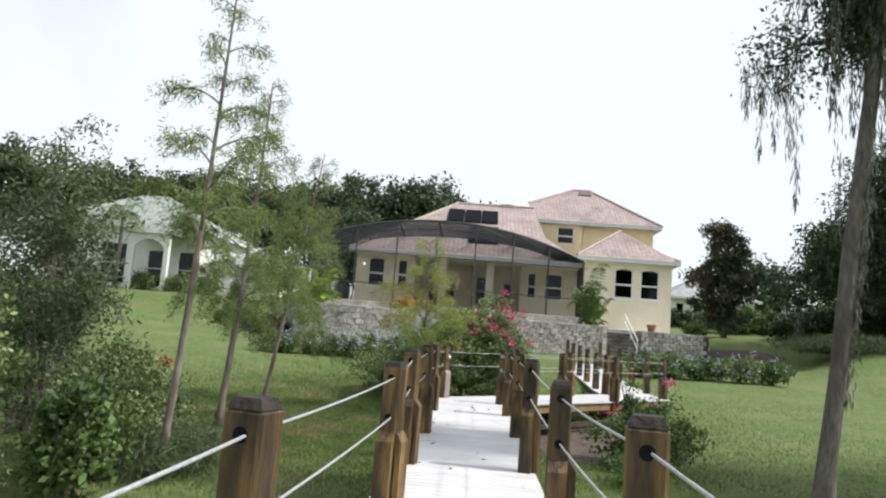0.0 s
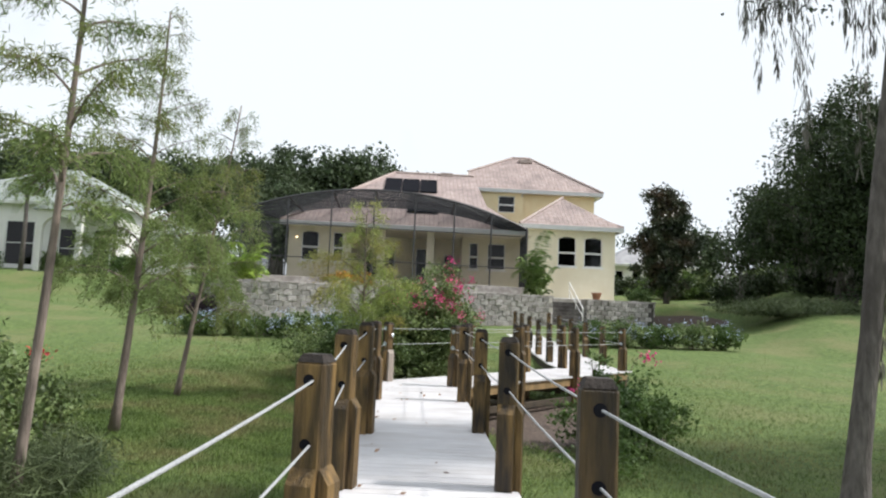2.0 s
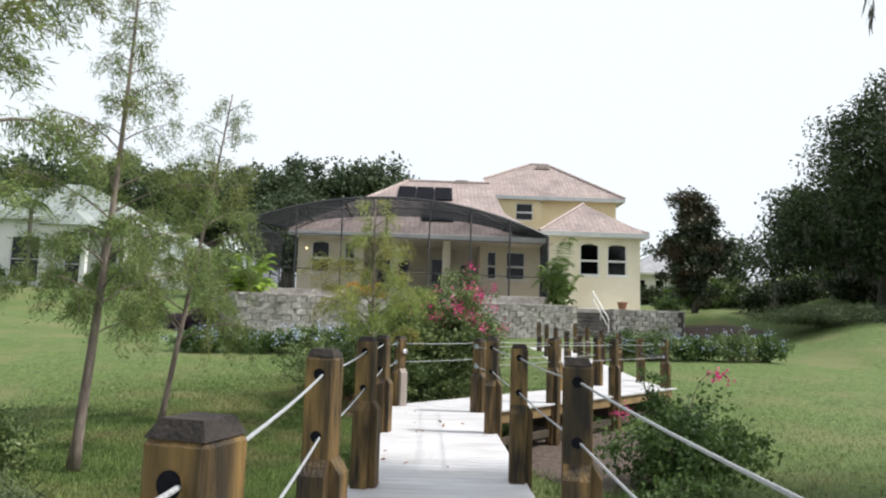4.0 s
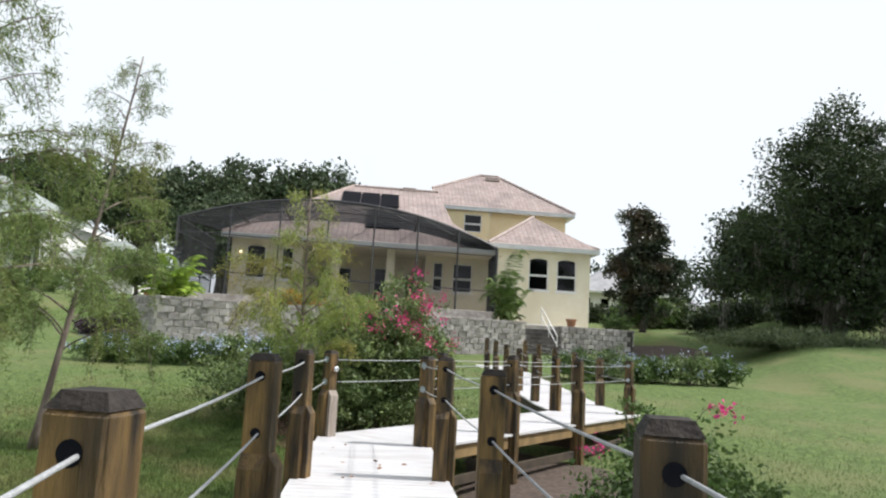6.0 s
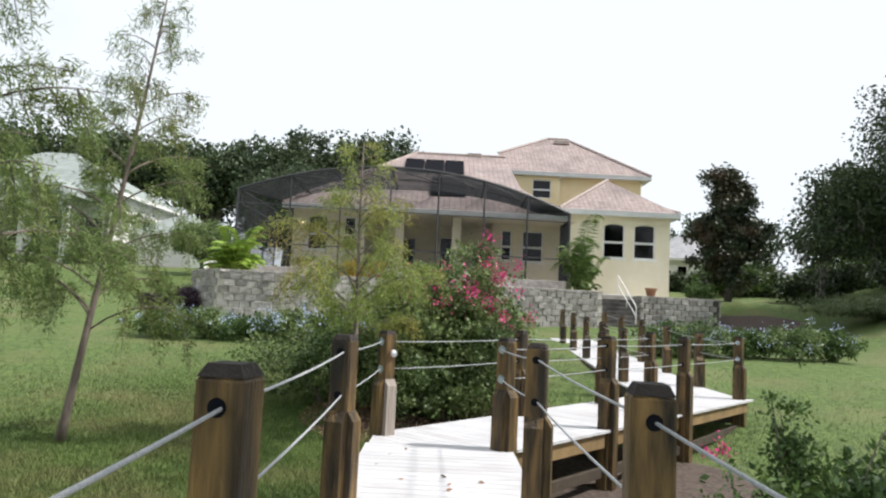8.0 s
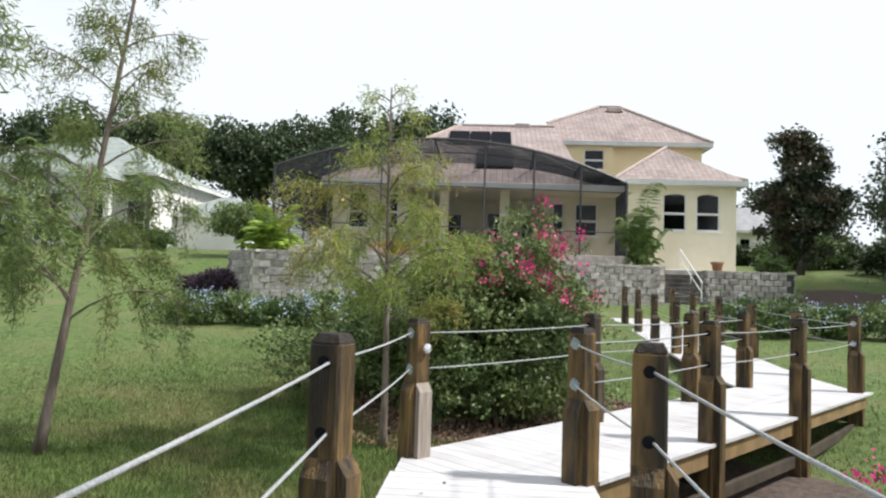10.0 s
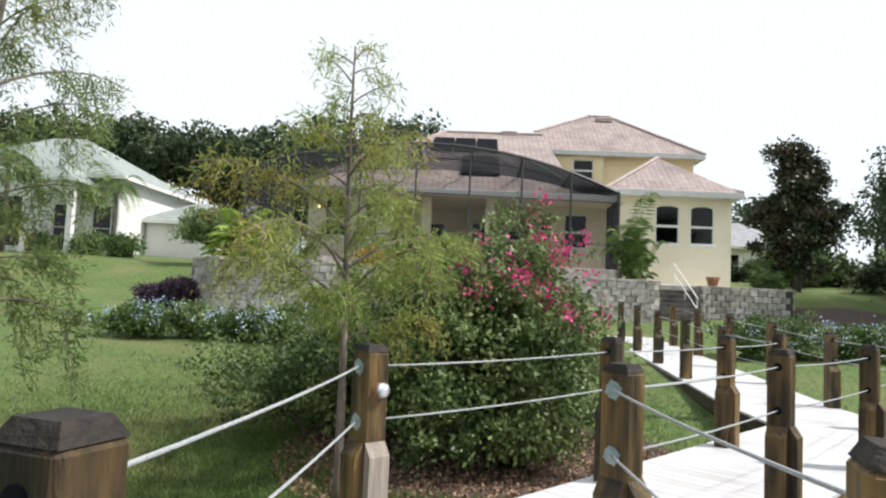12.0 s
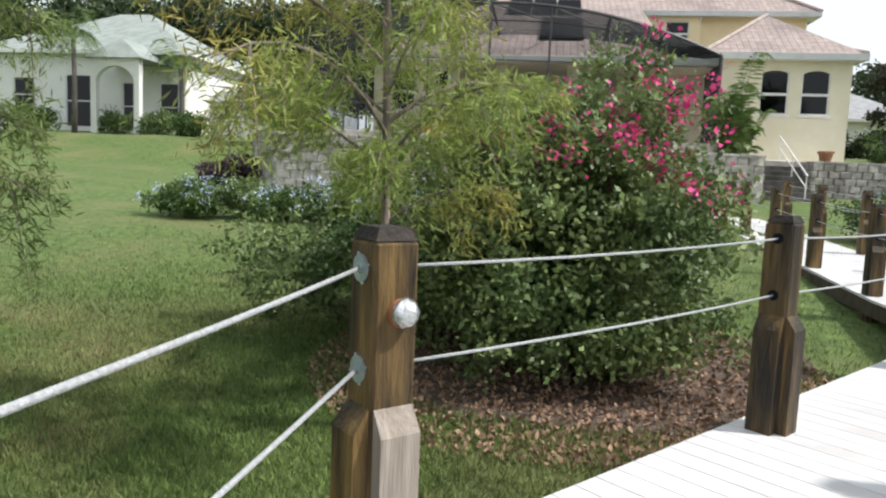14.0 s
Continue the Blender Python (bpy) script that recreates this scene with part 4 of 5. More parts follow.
def broad_tree(x, y, height, crown_z, radii, n_clumps, per, material, leaf=0.2, trunk_r=0.3, label="", category="tree", name="oak_tree", moss=0, clump_r=0.7, group="", lean=(0, 0), shell=0.4, lobes=()):
    """A spreading tree; lobes are (dx, dy, dz, size) in shares of the crown's radii, for an uneven crown."""
    z = float(ground_z(x, y)) - 0.1
    tree = empty(name, label, category, group, m=pose(x, y, z))
    top = Vector((lean[0], lean[1], crown_z))
    trunk = Shape().tube([Vector((0, 0, 0)), Vector((lean[0] * 0.2 + 0.1, lean[1] * 0.2, crown_z * 0.3)), Vector((lean[0] * 0.6 - 0.05, lean[1] * 0.6, crown_z * 0.7)), top],
                         [trunk_r * 1.4, trunk_r, trunk_r * 0.8, trunk_r * 0.45], 10)
    part("trunk", trunk, OAKBARK, tree, smooth=True)
    if lobes:
        got = [clumps((top.x + dx * radii[0], top.y + dy * radii[1], crown_z + dz * radii[2]), [r * k for r in radii], max(8, int(n_clumps * k * k / sum(q[3] ** 2 for q in lobes))), per, clump_r, shell=shell)
               for dx, dy, dz, k in lobes]
        pts, cs = np.concatenate([g[0] for g in got]), np.concatenate([g[1] for g in got])
    else:
        pts, cs = clumps((top.x, top.y, crown_z), radii, n_clumps, per, clump_r, shell=shell)
    for c in cs[::max(1, len(cs) // 22)]:
        c = Vector(c)
        a = Vector((lean[0] * 0.5, lean[1] * 0.5, crown_z * rng.uniform(0.35, 0.8)))
        limb = Shape().tube(bezier(a, a.lerp(c, 0.5) + Vector((0, 0, 0.1 * radii[2])), c, 5), [trunk_r * 0.38, trunk_r * 0.3, trunk_r * 0.22, trunk_r * 0.15, trunk_r * 0.1, 0.02], 6, cap=False)
        part("limb", limb, OAKBARK, tree, smooth=True)
    leaves("crown", pts, leaf, material, tree, aspect=0.6, spread=1.0)
    if moss:
        low = cs[cs[:, 2] < crown_z + radii[2] * 0.2]
        sel = low[rng.integers(0, len(low), moss)]
        p = np.repeat(sel, 40, 0) + rng.normal(size=(moss * 40, 3)) * (0.16, 0.16, 0.0)
        p[:, 2] -= rng.uniform(0, 1, moss * 40) ** 0.8 * np.repeat(rng.uniform(0.6, 2.4, moss), 40)
        leaves("moss", p, 0.35, MOSS, tree, aspect=0.14, down=4.0, spread=0.4, label="grey hanging moss")
    return tree


def shrub(name, x, y, radii, n_clumps, per, material, leaf, label, category="shrub", group="", flowers=None, clump_r=0.16, lift=0.0, stems=8, aspect=0.55, shell=0.3):
    z = float(ground_z(x, y)) - 0.03 + lift
    ob = empty(name, label, category, group, m=pose(x, y, z))
    pts, cs = clumps((0, 0, radii[2] * 0.98), radii, n_clumps, per, clump_r, shell=shell)
    pts = pts[pts[:, 2] > 0.02]
    for c in cs[::max(1, len(cs) // stems)]:
        c = Vector(c)
        st = Shape().tube(bezier(Vector((c.x * 0.15, c.y * 0.15, 0)), Vector((c.x * 0.4, c.y * 0.4, max(c.z, 0.1) * 0.7)), c, 4), [0.02, 0.016, 0.012, 0.008, 0.004], 5, cap=False)
        part("stem", st, BARK, ob)
    leaves("foliage", pts, leaf, material, ob, aspect=aspect)
    if flowers:
        fm, count, per_f, size, where = flowers
        cand = cs[where(cs)]
        if len(cand):
            sel = cand[rng.integers(0, len(cand), count)]
            dirn = sel - np.array((0, 0, radii[2] * 0.9))
            dirn /= np.linalg.norm(dirn, axis=1)[:, None]
            sel = sel + dirn * clump_r * 1.5
            p = np.repeat(sel, per_f, 0) + rng.normal(size=(count * per_f, 3)) * size * 1.5
            tagged(leaves("blossom", p, size, fm, ob, aspect=0.8), kind="stuff")
    return ob


def palm(x, y, lift, n, length, material, label, name="palm", category="palm", seed=3, trunk=0.0, droop=0.7, wide=0.75, blade=0.028, side_len=0.24):
    r = np.random.default_rng(seed)
    ob = empty(name, label, category, m=pose(x, y, lift))
    base = Vector((0, 0, 0))
    if trunk:
        part("trunk", Shape().tube([(0, 0, -0.1), (0.05, 0, trunk * 0.5), (0, 0, trunk)], [0.17, 0.13, 0.12], 10), OAKBARK, ob, smooth=True)
        base = Vector((0, 0, trunk))
    for k in range(n):
        a = k * 2.4 + r.uniform(-0.3, 0.3)
        up = r.uniform(0.35, 1.15)
        ln = length * r.uniform(0.45, 1.1)
        d = Vector((math.cos(a), math.sin(a), 0))
        st = base + (Vector((d.x, d.y, 0)) * 0.12 if trunk else Vector((r.normal() * 0.18, r.normal() * 0.18, 0)))
        tip = st + d * ln * wide + Vector((0, 0, ln * (up - droop)))
        path = bezier(st, st + d * ln * wide * 0.33 + Vector((0, 0, ln * up * 0.9)), tip, 10)
        fr = Shape().tube(path, [0.02 * (1 - 0.85 * i / 10) for i in range(11)], 4, cap=False)
        for i in range(2, 11):
            for h in (0, 0.5):
                p = path[i] if h == 0 or i == 10 else path[i].lerp(path[i + 1], 0.5)
                t = (path[i] - path[i - 1]).normalized()
                side = t.cross(Vector((0, 0, 1))).normalized()
                for sgn in (-1, 1):
                    l2 = ln * side_len * (1 - abs(i - 5) / 9)
                    q = p + side * sgn * l2 + t * l2 * 0.5 - Vector((0, 0, l2 * 0.5))
                    m = (p + q) / 2 + Vector((0, 0, 0.02))
                    w = t * blade
                    fr.poly(p, m + w, q, m - w)
        part("frond", fr, material, ob)
    return ob


OAK_LOBES = [(-0.55, -0.1, -0.25, 0.5), (0.1, -0.3, 0.0, 0.6), (0.5, 0.2, 0.35, 0.6), (-0.15, 0.1, 0.45, 0.5), (0.55, -0.3, -0.4, 0.5), (-0.1, -0.4, -0.6, 0.45), (-0.85, 0.1, -0.6, 0.28), (0.15, 0.0, 0.8, 0.32)]
MAGNOLIA_LOBES = [(0, 0, -0.35, 0.72), (-0.45, 0, -0.2, 0.5), (0.4, -0.1, -0.1, 0.52), (0.0, 0.1, 0.3, 0.55), (-0.15, 0, 0.65, 0.34), (0.3, 0, 0.45, 0.3)]

# cypress saplings
cypress(-4.3, 16.3, 6.4, (0.8, 0.1), 0.055, 2.1, 0.24, 0.85, seed=11, taper=0.9, drop=1.35, nlimb=36)
cypress(-4.05, 12.6, 7.0, (0.25, 0.2), 0.07, 1.8, 0.26, 0.75, seed=12, nlimb=40, taper=0.85, drop=1.1)
cypress(-3.3, 8.4, 7.0, (0.35, 0.1), 0.055, 1.0, 0.42, 0.42, seed=13, nlimb=22)
cypress(-0.62, 17.2, 4.5, (0.05, 0.0), 0.042, 1.85, 0.34, 0.6, CYPB, "young bald cypress turning golden green beside a flowering bush", nlimb=32, seed=14, taper=1.0, drop=0.9)

# the flowering bush at the boardwalk's corner
shrub("bougainvillea_bush", 0.75, 19.2, (1.75, 1.5, 1.42), 760, 70, BUSHLEAF, 0.07, "large dense bougainvillea bush with magenta flowers on top", "bush",
      flowers=(PINK, 56, 24, 0.05, lambda c: (c[:, 2] > 1.7 - 0.2 * c[:, 0] * (c[:, 0] > 0)) & (c[:, 0] > -0.7) & (c[:, 1] < 0.3)), clump_r=0.16, stems=40)
shrub("bougainvillea_bush", -1.3, 19.4, (1.5, 1.1, 0.72), 220, 60, BUSHLEAF, 0.065, "low spreading dark-green skirt of a flowering bush", "bush", clump_r=0.16)
shrub("bougainvillea_bush", 0.9, 18.5, (1.5, 0.9, 0.55), 190, 60, BUSHLEAF, 0.065, "low dark-green foot of a flowering bush over leaf litter", "bush", clump_r=0.15)

# beside the boardwalk
shrub("rose_bush", 4.0, 12.4, (0.95, 1.0, 0.6), 260, 44, SHRUBLEAF, 0.07, "loose light-green bush beside the boardwalk", "bush", clump_r=0.13, shell=0.2)
shrub("rose_bush", 3.75, 12.9, (0.28, 0.28, 0.95), 60, 34, SHRUBLEAF, 0.055, "upright leafy green shoots of a loose bush", "bush", clump_r=0.09, shell=0.1)
shrub("rose_bush", 3.3, 10.8, (0.55, 0.7, 0.3), 34, 34, SHRUBLEAF, 0.06, "low loose green bush beside the boardwalk", "bush", clump_r=0.12, shell=0.2)


def flower_spray(x, y, z, foot, material, n, size, label):
    """An arching stem with a few leaves and one head of bracts."""
    fx, fy = foot
    fz = float(ground_z(fx, fy)) - 0.03
    ob = empty("flower_spray", label, "flower", "flower sprays", m=pose(fx, fy, fz))
    tip = Vector((x - fx, y - fy, z - fz))
    path = bezier(Vector((0, 0, 0)), Vector((tip.x * 0.4, tip.y * 0.4, tip.z * 1.15)), tip, 8)
    part("stem", Shape().tube(path, [0.009 - 0.0008 * i for i in range(9)], 5), BARK, ob)
    p = np.array([tuple(path[i]) for i in rng.integers(3, 9, 36)]) + rng.normal(size=(36, 3)) * 0.04
    leaves("foliage", p, 0.06, SHRUBLEAF, ob)
    h = np.array(tuple(tip)) + rng.normal(size=(n, 3)) * (size * 1.5, size * 1.5, size)
    leaves("blossom", h, 0.045, material, ob, aspect=0.85)


flower_spray(4.17, 11.8, 0.75, (3.8, 12.3), PINK, 50, 0.036, "arching green stem with a magenta flower head")
flower_spray(3.75, 14.5, -0.05, (3.7, 13.8), PINK, 50, 0.06, "low green stem with magenta flowers by the boardwalk")
flower_spray(-4.55, 11.1, 0.5, (-4.9, 11.3), RED, 60, 0.06, "dark green stem with a crimson flower head")

# hedges below the wall
def hedge(x0, x1, y, n, label, tall=0.42, bloom=34):
    for i in range(n):
        x = x0 + (x1 - x0) * (i + 0.5) / n
        shrub("plumbago_shrub", x, y + 0.3 * math.sin(i * 1.7), ((x1 - x0) / n * 0.72, 0.8, tall + 0.06 * math.sin(i * 2.3)), 90, 46, BUSHLEAF if i % 2 else SHRUBLEAF, 0.09, label, "hedge", "flowering hedge",
              flowers=(BLUE, bloom, 14, 0.05, lambda c: c[:, 2] > 0.35), clump_r=0.14)


hedge(-7.6, -0.5, 26.2, 6, "low green plumbago hedge with pale blue flowers")
hedge(6.7, 13.0, 27.6, 5, "low green plumbago hedge with few pale flowers", 0.5, 14)

# on the terrace
palm(6.85, 38.3, TOP_Z - 0.05, 34, 4.0, PALMLEAF, "clump of green areca palm beside the pool screen", "areca_palm", seed=5, droop=0.30, wide=0.27, blade=0.03, side_len=0.15)
palm(6.95, 38.1, TOP_Z - 0.05, 22, 2.3, PALMLEAF, "shorter green fronds at the foot of an areca palm", "areca_palm", seed=15, droop=0.2, wide=0.32, blade=0.04, side_len=0.18)
palm(-8.0, 35.6, TOP_Z - 0.05, 60, 2.1, LIMELEAF, "bright lime-green palm clump at the wall's end", "areca_palm", seed=6, droop=0.25, wide=0.55, blade=0.045)
shrub("croton_shrub", -2.6, 35.0, (1.4, 0.5, 0.35), 60, 30, YELLOWLEAF, 0.12, "yellow and orange croton on the terrace edge", lift=TOP_Z - float(ground_z(-2.6, 35.0)), clump_r=0.12)
shrub("corner_shrub", 14.0, 42.6, (0.9, 0.7, 0.55), 60, 34, SHRUBLEAF, 0.12, "small green shrub beside the house corner", lift=TOP_Z - float(ground_z(14.0, 42.6)) - 0.1, clump_r=0.14)
for i in range(7):
    shrub("purple_shrub", -8.7 - 0.42 * i, 33.6 + 0.42 * i, (0.75, 0.8, 0.6 - 0.04 * i), 80, 50, PURPLE, 0.09, "dark purple low shrub on the slope", group="purple bed", clump_r=0.15)


def flower_pot(x, y, z, r, h):
    s = Shape().lathe([(r * 0.65, z), (r * 0.9, z + h * 0.8), (r * 1.05, z + h * 0.8), (r * 1.05, z + h), (r * 0.85, z + h), (r * 0.8, z + h * 0.9)], x, y, 18)
    ob = part("flower_pot", s, TERRA, smooth=False)
    tagged(ob, "terracotta flower pot standing on the wall", "pot", "terracotta pots")


flower_pot(10.9, 40.9, TOP_Z - 0.01, 0.28, 0.42)

# the leaning oak beside the path, with hanging moss
def near_oak():
    x, y = 4.95, 8.1
    z = float(ground_z(x, y)) - 0.1
    tree = empty("oak_tree", "tall slender live oak with grey bark and hanging moss", "tree", m=pose(x, y, z))
    path = [Vector(p) for p in ((0, 0, 0), (0.03, 0, 0.25), (0.10, 0.02, 1.0), (0.24, 0.02, 2.2), (0.38, 0.05, 3.6), (0.58, 0.1, 5.0), (0.8, 0.2, 6.5), (0.9, 0.4, 8.5))]
    part("trunk", Shape().tube(path, [0.27, 0.16, 0.115, 0.10, 0.098, 0.095, 0.09, 0.06], 14), OAKBARK, tree, smooth=True)
    for k in range(5):
        a = k * 1.3
        root = Shape().tube([(0.08 * math.cos(a), 0.08 * math.sin(a), 0.35), (0.24 * math.cos(a), 0.24 * math.sin(a), 0.12), (0.45 * math.cos(a), 0.45 * math.sin(a), 0.0)], [0.08, 0.08, 0.03], 7)
        part("root", root, OAKBARK, tree, smooth=True)
    anchor = []
    for k in range(18):
        a, h = k * 2.4, 6.15 + 0.13 * k
        p = Vector((0.78, 0.18, h))
        ln = rng.uniform(0.7, 1.5) if math.cos(a) < 0.3 else rng.uniform(1.2, 2.6)
        tip = p + Vector((math.cos(a) * ln, math.sin(a) * ln, rng.uniform(0.1, 1.0)))
        path2 = bezier(p, p.lerp(tip, 0.5) + Vector((0, 0, 0.5)), tip, 6)
        part("limb", Shape().tube(path2, [0.06, 0.05, 0.042, 0.034, 0.026, 0.018, 0.01], 6, cap=False), OAKBARK, tree, smooth=True)
        anchor += path2[1:]
    anchor = np.array([tuple(p) for p in anchor])
    cl = anchor[rng.integers(0, len(anchor), 300)] + rng.normal(size=(300, 3)) * (0.22, 0.22, 0.2)
    pts = np.repeat(cl, 60, 0) + rng.normal(size=(300 * 60, 3)) * 0.15
    leaves("crown", pts, 0.075, OAKLEAF, tree, aspect=0.5)
    k = 170
    st = anchor[rng.integers(0, len(anchor), k)] + rng.normal(size=(k, 3)) * (0.15, 0.15, 0)
    ln = rng.uniform(0.0, 1.0, k) ** 1.6 * 2.3 + 0.4
    p = np.repeat(st, 90, 0)
    f = rng.uniform(0, 1, k * 90)
    p += rng.normal(size=p.shape) * (0.075, 0.075, 0) * (1.1 - f)[:, None]
    p[:, 2] -= f * np.repeat(ln, 90)
    leaves("moss", p, 0.16, MOSS, tree, aspect=0.10, down=3.0, spread=0.5, label="grey hanging moss strands")
    # moss and lichen clinging to the trunk
    h = rng.uniform(1.8, 5.0, 600)
    q = np.stack([0.12 + 0.10 * h + rng.normal(size=600) * 0.03, rng.normal(size=600) * 0.06, h], 1)
    leaves("trunk_moss", q, 0.14, MOSS, tree, aspect=0.12, down=3.0, spread=0.5, label="grey moss clinging to the trunk")


near_oak()
# oak outside the view, added so that its shadow falls on the near lawn
broad_tree(15.6, 11.2, 12, 8.6, (5.4, 5.2, 3.4), 330, 90, OAKLEAF, 0.16, 0.42, "unseen spreading live oak added to shade the lawn beside the boardwalk", moss=30, clump_r=0.7, lobes=OAK_LOBES)

# thickets beside the start of the path
shrub("willow_shrub", -5.7, 9.7, (1.0, 1.0, 2.75), 260, 46, WILLOWLEAF, 0.10, "tall grey-green loose shrub beside the lawn", "shrub", clump_r=0.2, stems=24, aspect=0.3)
shrub("willow_shrub", -6.9, 11.0, (1.2, 1.2, 2.3), 200, 46, WILLOWLEAF, 0.10, "tall grey-green loose shrub beside the lawn", "shrub", clump_r=0.22, stems=24, aspect=0.3)
shrub("willow_shrub", -5.4, 7.3, (0.9, 0.9, 1.3), 150, 46, BUSHLEAF, 0.08, "dark green thicket beside the lawn", "shrub", clump_r=0.2, stems=20)
shrub("green_shrub", -3.75, 7.1, (0.45, 0.45, 0.7), 90, 40, SHRUBLEAF, 0.11, "bright leafy green shrub beside the thicket", "shrub", clump_r=0.12)
shrub("dark_shrub", -4.3, 9.2, (0.8, 0.8, 0.95), 170, 46, BUSHLEAF, 0.07, "dark green undergrowth below the saplings", "shrub", clump_r=0.18)
shrub("dark_shrub", -5.2, 12.5, (0.7, 0.6, 0.42), 80, 40, BUSHLEAF, 0.07, "dark green undergrowth below the saplings", "shrub", clump_r=0.16)
shrub("dark_shrub", -4.95, 11.2, (0.65, 0.6, 0.55), 80, 40, BUSHLEAF, 0.07, "dark green undergrowth below the saplings", "shrub", clump_r=0.16)
shrub("green_shrub", -4.0, 8.2, (0.6, 0.6, 0.75), 110, 44, BUSHLEAF, 0.08, "leafy dark green shrub beside a sapling", "shrub", clump_r=0.15)
shrub("long_grass", -3.4, 9.0, (0.9, 1.2, 0.28), 90, 60, WILLOWLEAF, 0.22, "tall uncut grass below the saplings", "grass", clump_r=0.2, aspect=0.06)

# trees round the house
broad_tree(17.0, 46.6, 8, 4.4, (2.35, 2.2, 4.0), 260, 110, MAGLEAF, 0.19, 0.16, "dark compact magnolia tree with brownish leaves", name="magnolia_tree", clump_r=0.36, shell=0.25, lobes=MAGNOLIA_LOBES)
broad_tree(25.6, 41.0, 14, 6.9, (6.0, 5.6, 6.0), 420, 170, OAKLEAF, 0.19, 0.5, "large dark live oak hung with grey moss", moss=90, clump_r=0.7, group="oaks on the slope", lobes=OAK_LOBES)
broad_tree(32.0, 37.0, 15, 7.0, (6.4, 6, 6.8), 380, 150, OAKLEAF, 0.22, 0.55, "large dark live oak hung with grey moss", moss=60, clump_r=0.8, group="oaks on the slope", lobes=OAK_LOBES)
broad_tree(31.0, 54.0, 12, 5.6, (5, 5, 4.2), 300, 90, OAKLEAF, 0.28, 0.4, "dark live oak behind the slope", moss=30, clump_r=0.8, group="oaks on the slope")
for i, (x, y, cz, rr) in enumerate(((-15, 76, 10.5, 6.5), (-7, 78, 11.5, 6.0), (-22, 74, 9.0, 6.5), (-30, 72, 9.5, 6.0), (-39, 70, 9.0, 6.5), (-47, 64, 9.0, 6.5), (0, 84, 11.0, 4.0), (33, 84, 6.0, 6.5), (44, 76, 7.0, 7.5), (52, 62, 8.5, 8.0), (-52, 52, 9.0, 7))):
    broad_tree(x, y, 14, cz, (rr, rr * 0.8, rr * 0.62), 170, 80, FARLEAF, 0.42, 0.45, "far round-crowned green oak beyond the house", clump_r=0.95, group="far oaks")
shrub("long_grass_bank", 20.8, 37.5, (3.6, 3.6, 0.30), 420, 60, WILLOWLEAF, 0.26, "bank of long grass and low growth on the slope", "bank", clump_r=0.35, aspect=0.12)
for i in range(8):
    shrub("understory_shrub", 21.5 + 2.1 * i, 46.5 - 0.7 * i + math.sin(i * 2.1), (1.7, 1.3, 0.95), 70, 50, OAKLEAF, 0.2, "dark shrubs growing under the oaks", group="shrubs under the oaks", clump_r=0.35)
for i in range(11):
    shrub("understory_shrub", 19.5 + 2.4 * i, 52 - 0.6 * i + 2 * math.sin(i * 2.1), (1.9, 1.4, 1.0), 60, 40, BUSHLEAF if i % 3 else SHRUBLEAF, 0.28, "dark shrubs bordering the far lawn", group="far shrub border", clump_r=0.4)
for i in range(5):
    shrub("understory_shrub", 16.8 + 1.5 * i, 60 + 0.5 * math.sin(i * 2.3), (1.3, 1.0, 0.85), 60, 44, OAKLEAF, 0.2, "dark shrubs in front of a far white house", group="far shrub border", clump_r=0.32)
palm(-25, 47, float(ground_z(-25, 47)), 22, 3.0, PALMLEAF, "feathery queen palm with a slim trunk", "queen_palm", seed=8, trunk=5.0, droop=0.95)
palm(-20.5, 50, float(ground_z(-20.5, 50)), 22, 2.6, PALMLEAF, "feathery queen palm with a slim trunk", "queen_palm", seed=9, trunk=3.6, droop=0.95)
broad_tree(-11.5, 62, 9, 5.2, (4.2, 3.6, 3.6), 200, 90, FARLEAF, 0.3, 0.3, "dark round oak behind the pool screen", clump_r=0.75)
broad_tree(-13.2, 46.5, 4, 2.2, (1.7, 1.6, 1.1), 150, 80, BUSHLEAF, 0.15, 0.12, "round-headed small dark tree beside terracotta pots", name="small_tree", clump_r=0.35)
flower_pot(-12.2, 46.0, float(ground_z(-12.2, 46.0)) - 0.02, 0.35, 0.7)
flower_pot(-11.3, 46.1, float(ground_z(-11.3, 46.1)) - 0.02, 0.35, 0.7)
for i, (x, y) in enumerate(((-21, 48.4), (-18.5, 47.6), (-24, 49), (-28, 48))):
    shrub("foundation_shrub", x, y, (1.1, 0.8, 0.7), 60, 40, SHRUBLEAF if i % 2 else BUSHLEAF, 0.16, "green shrub against the white house", clump_r=0.25)


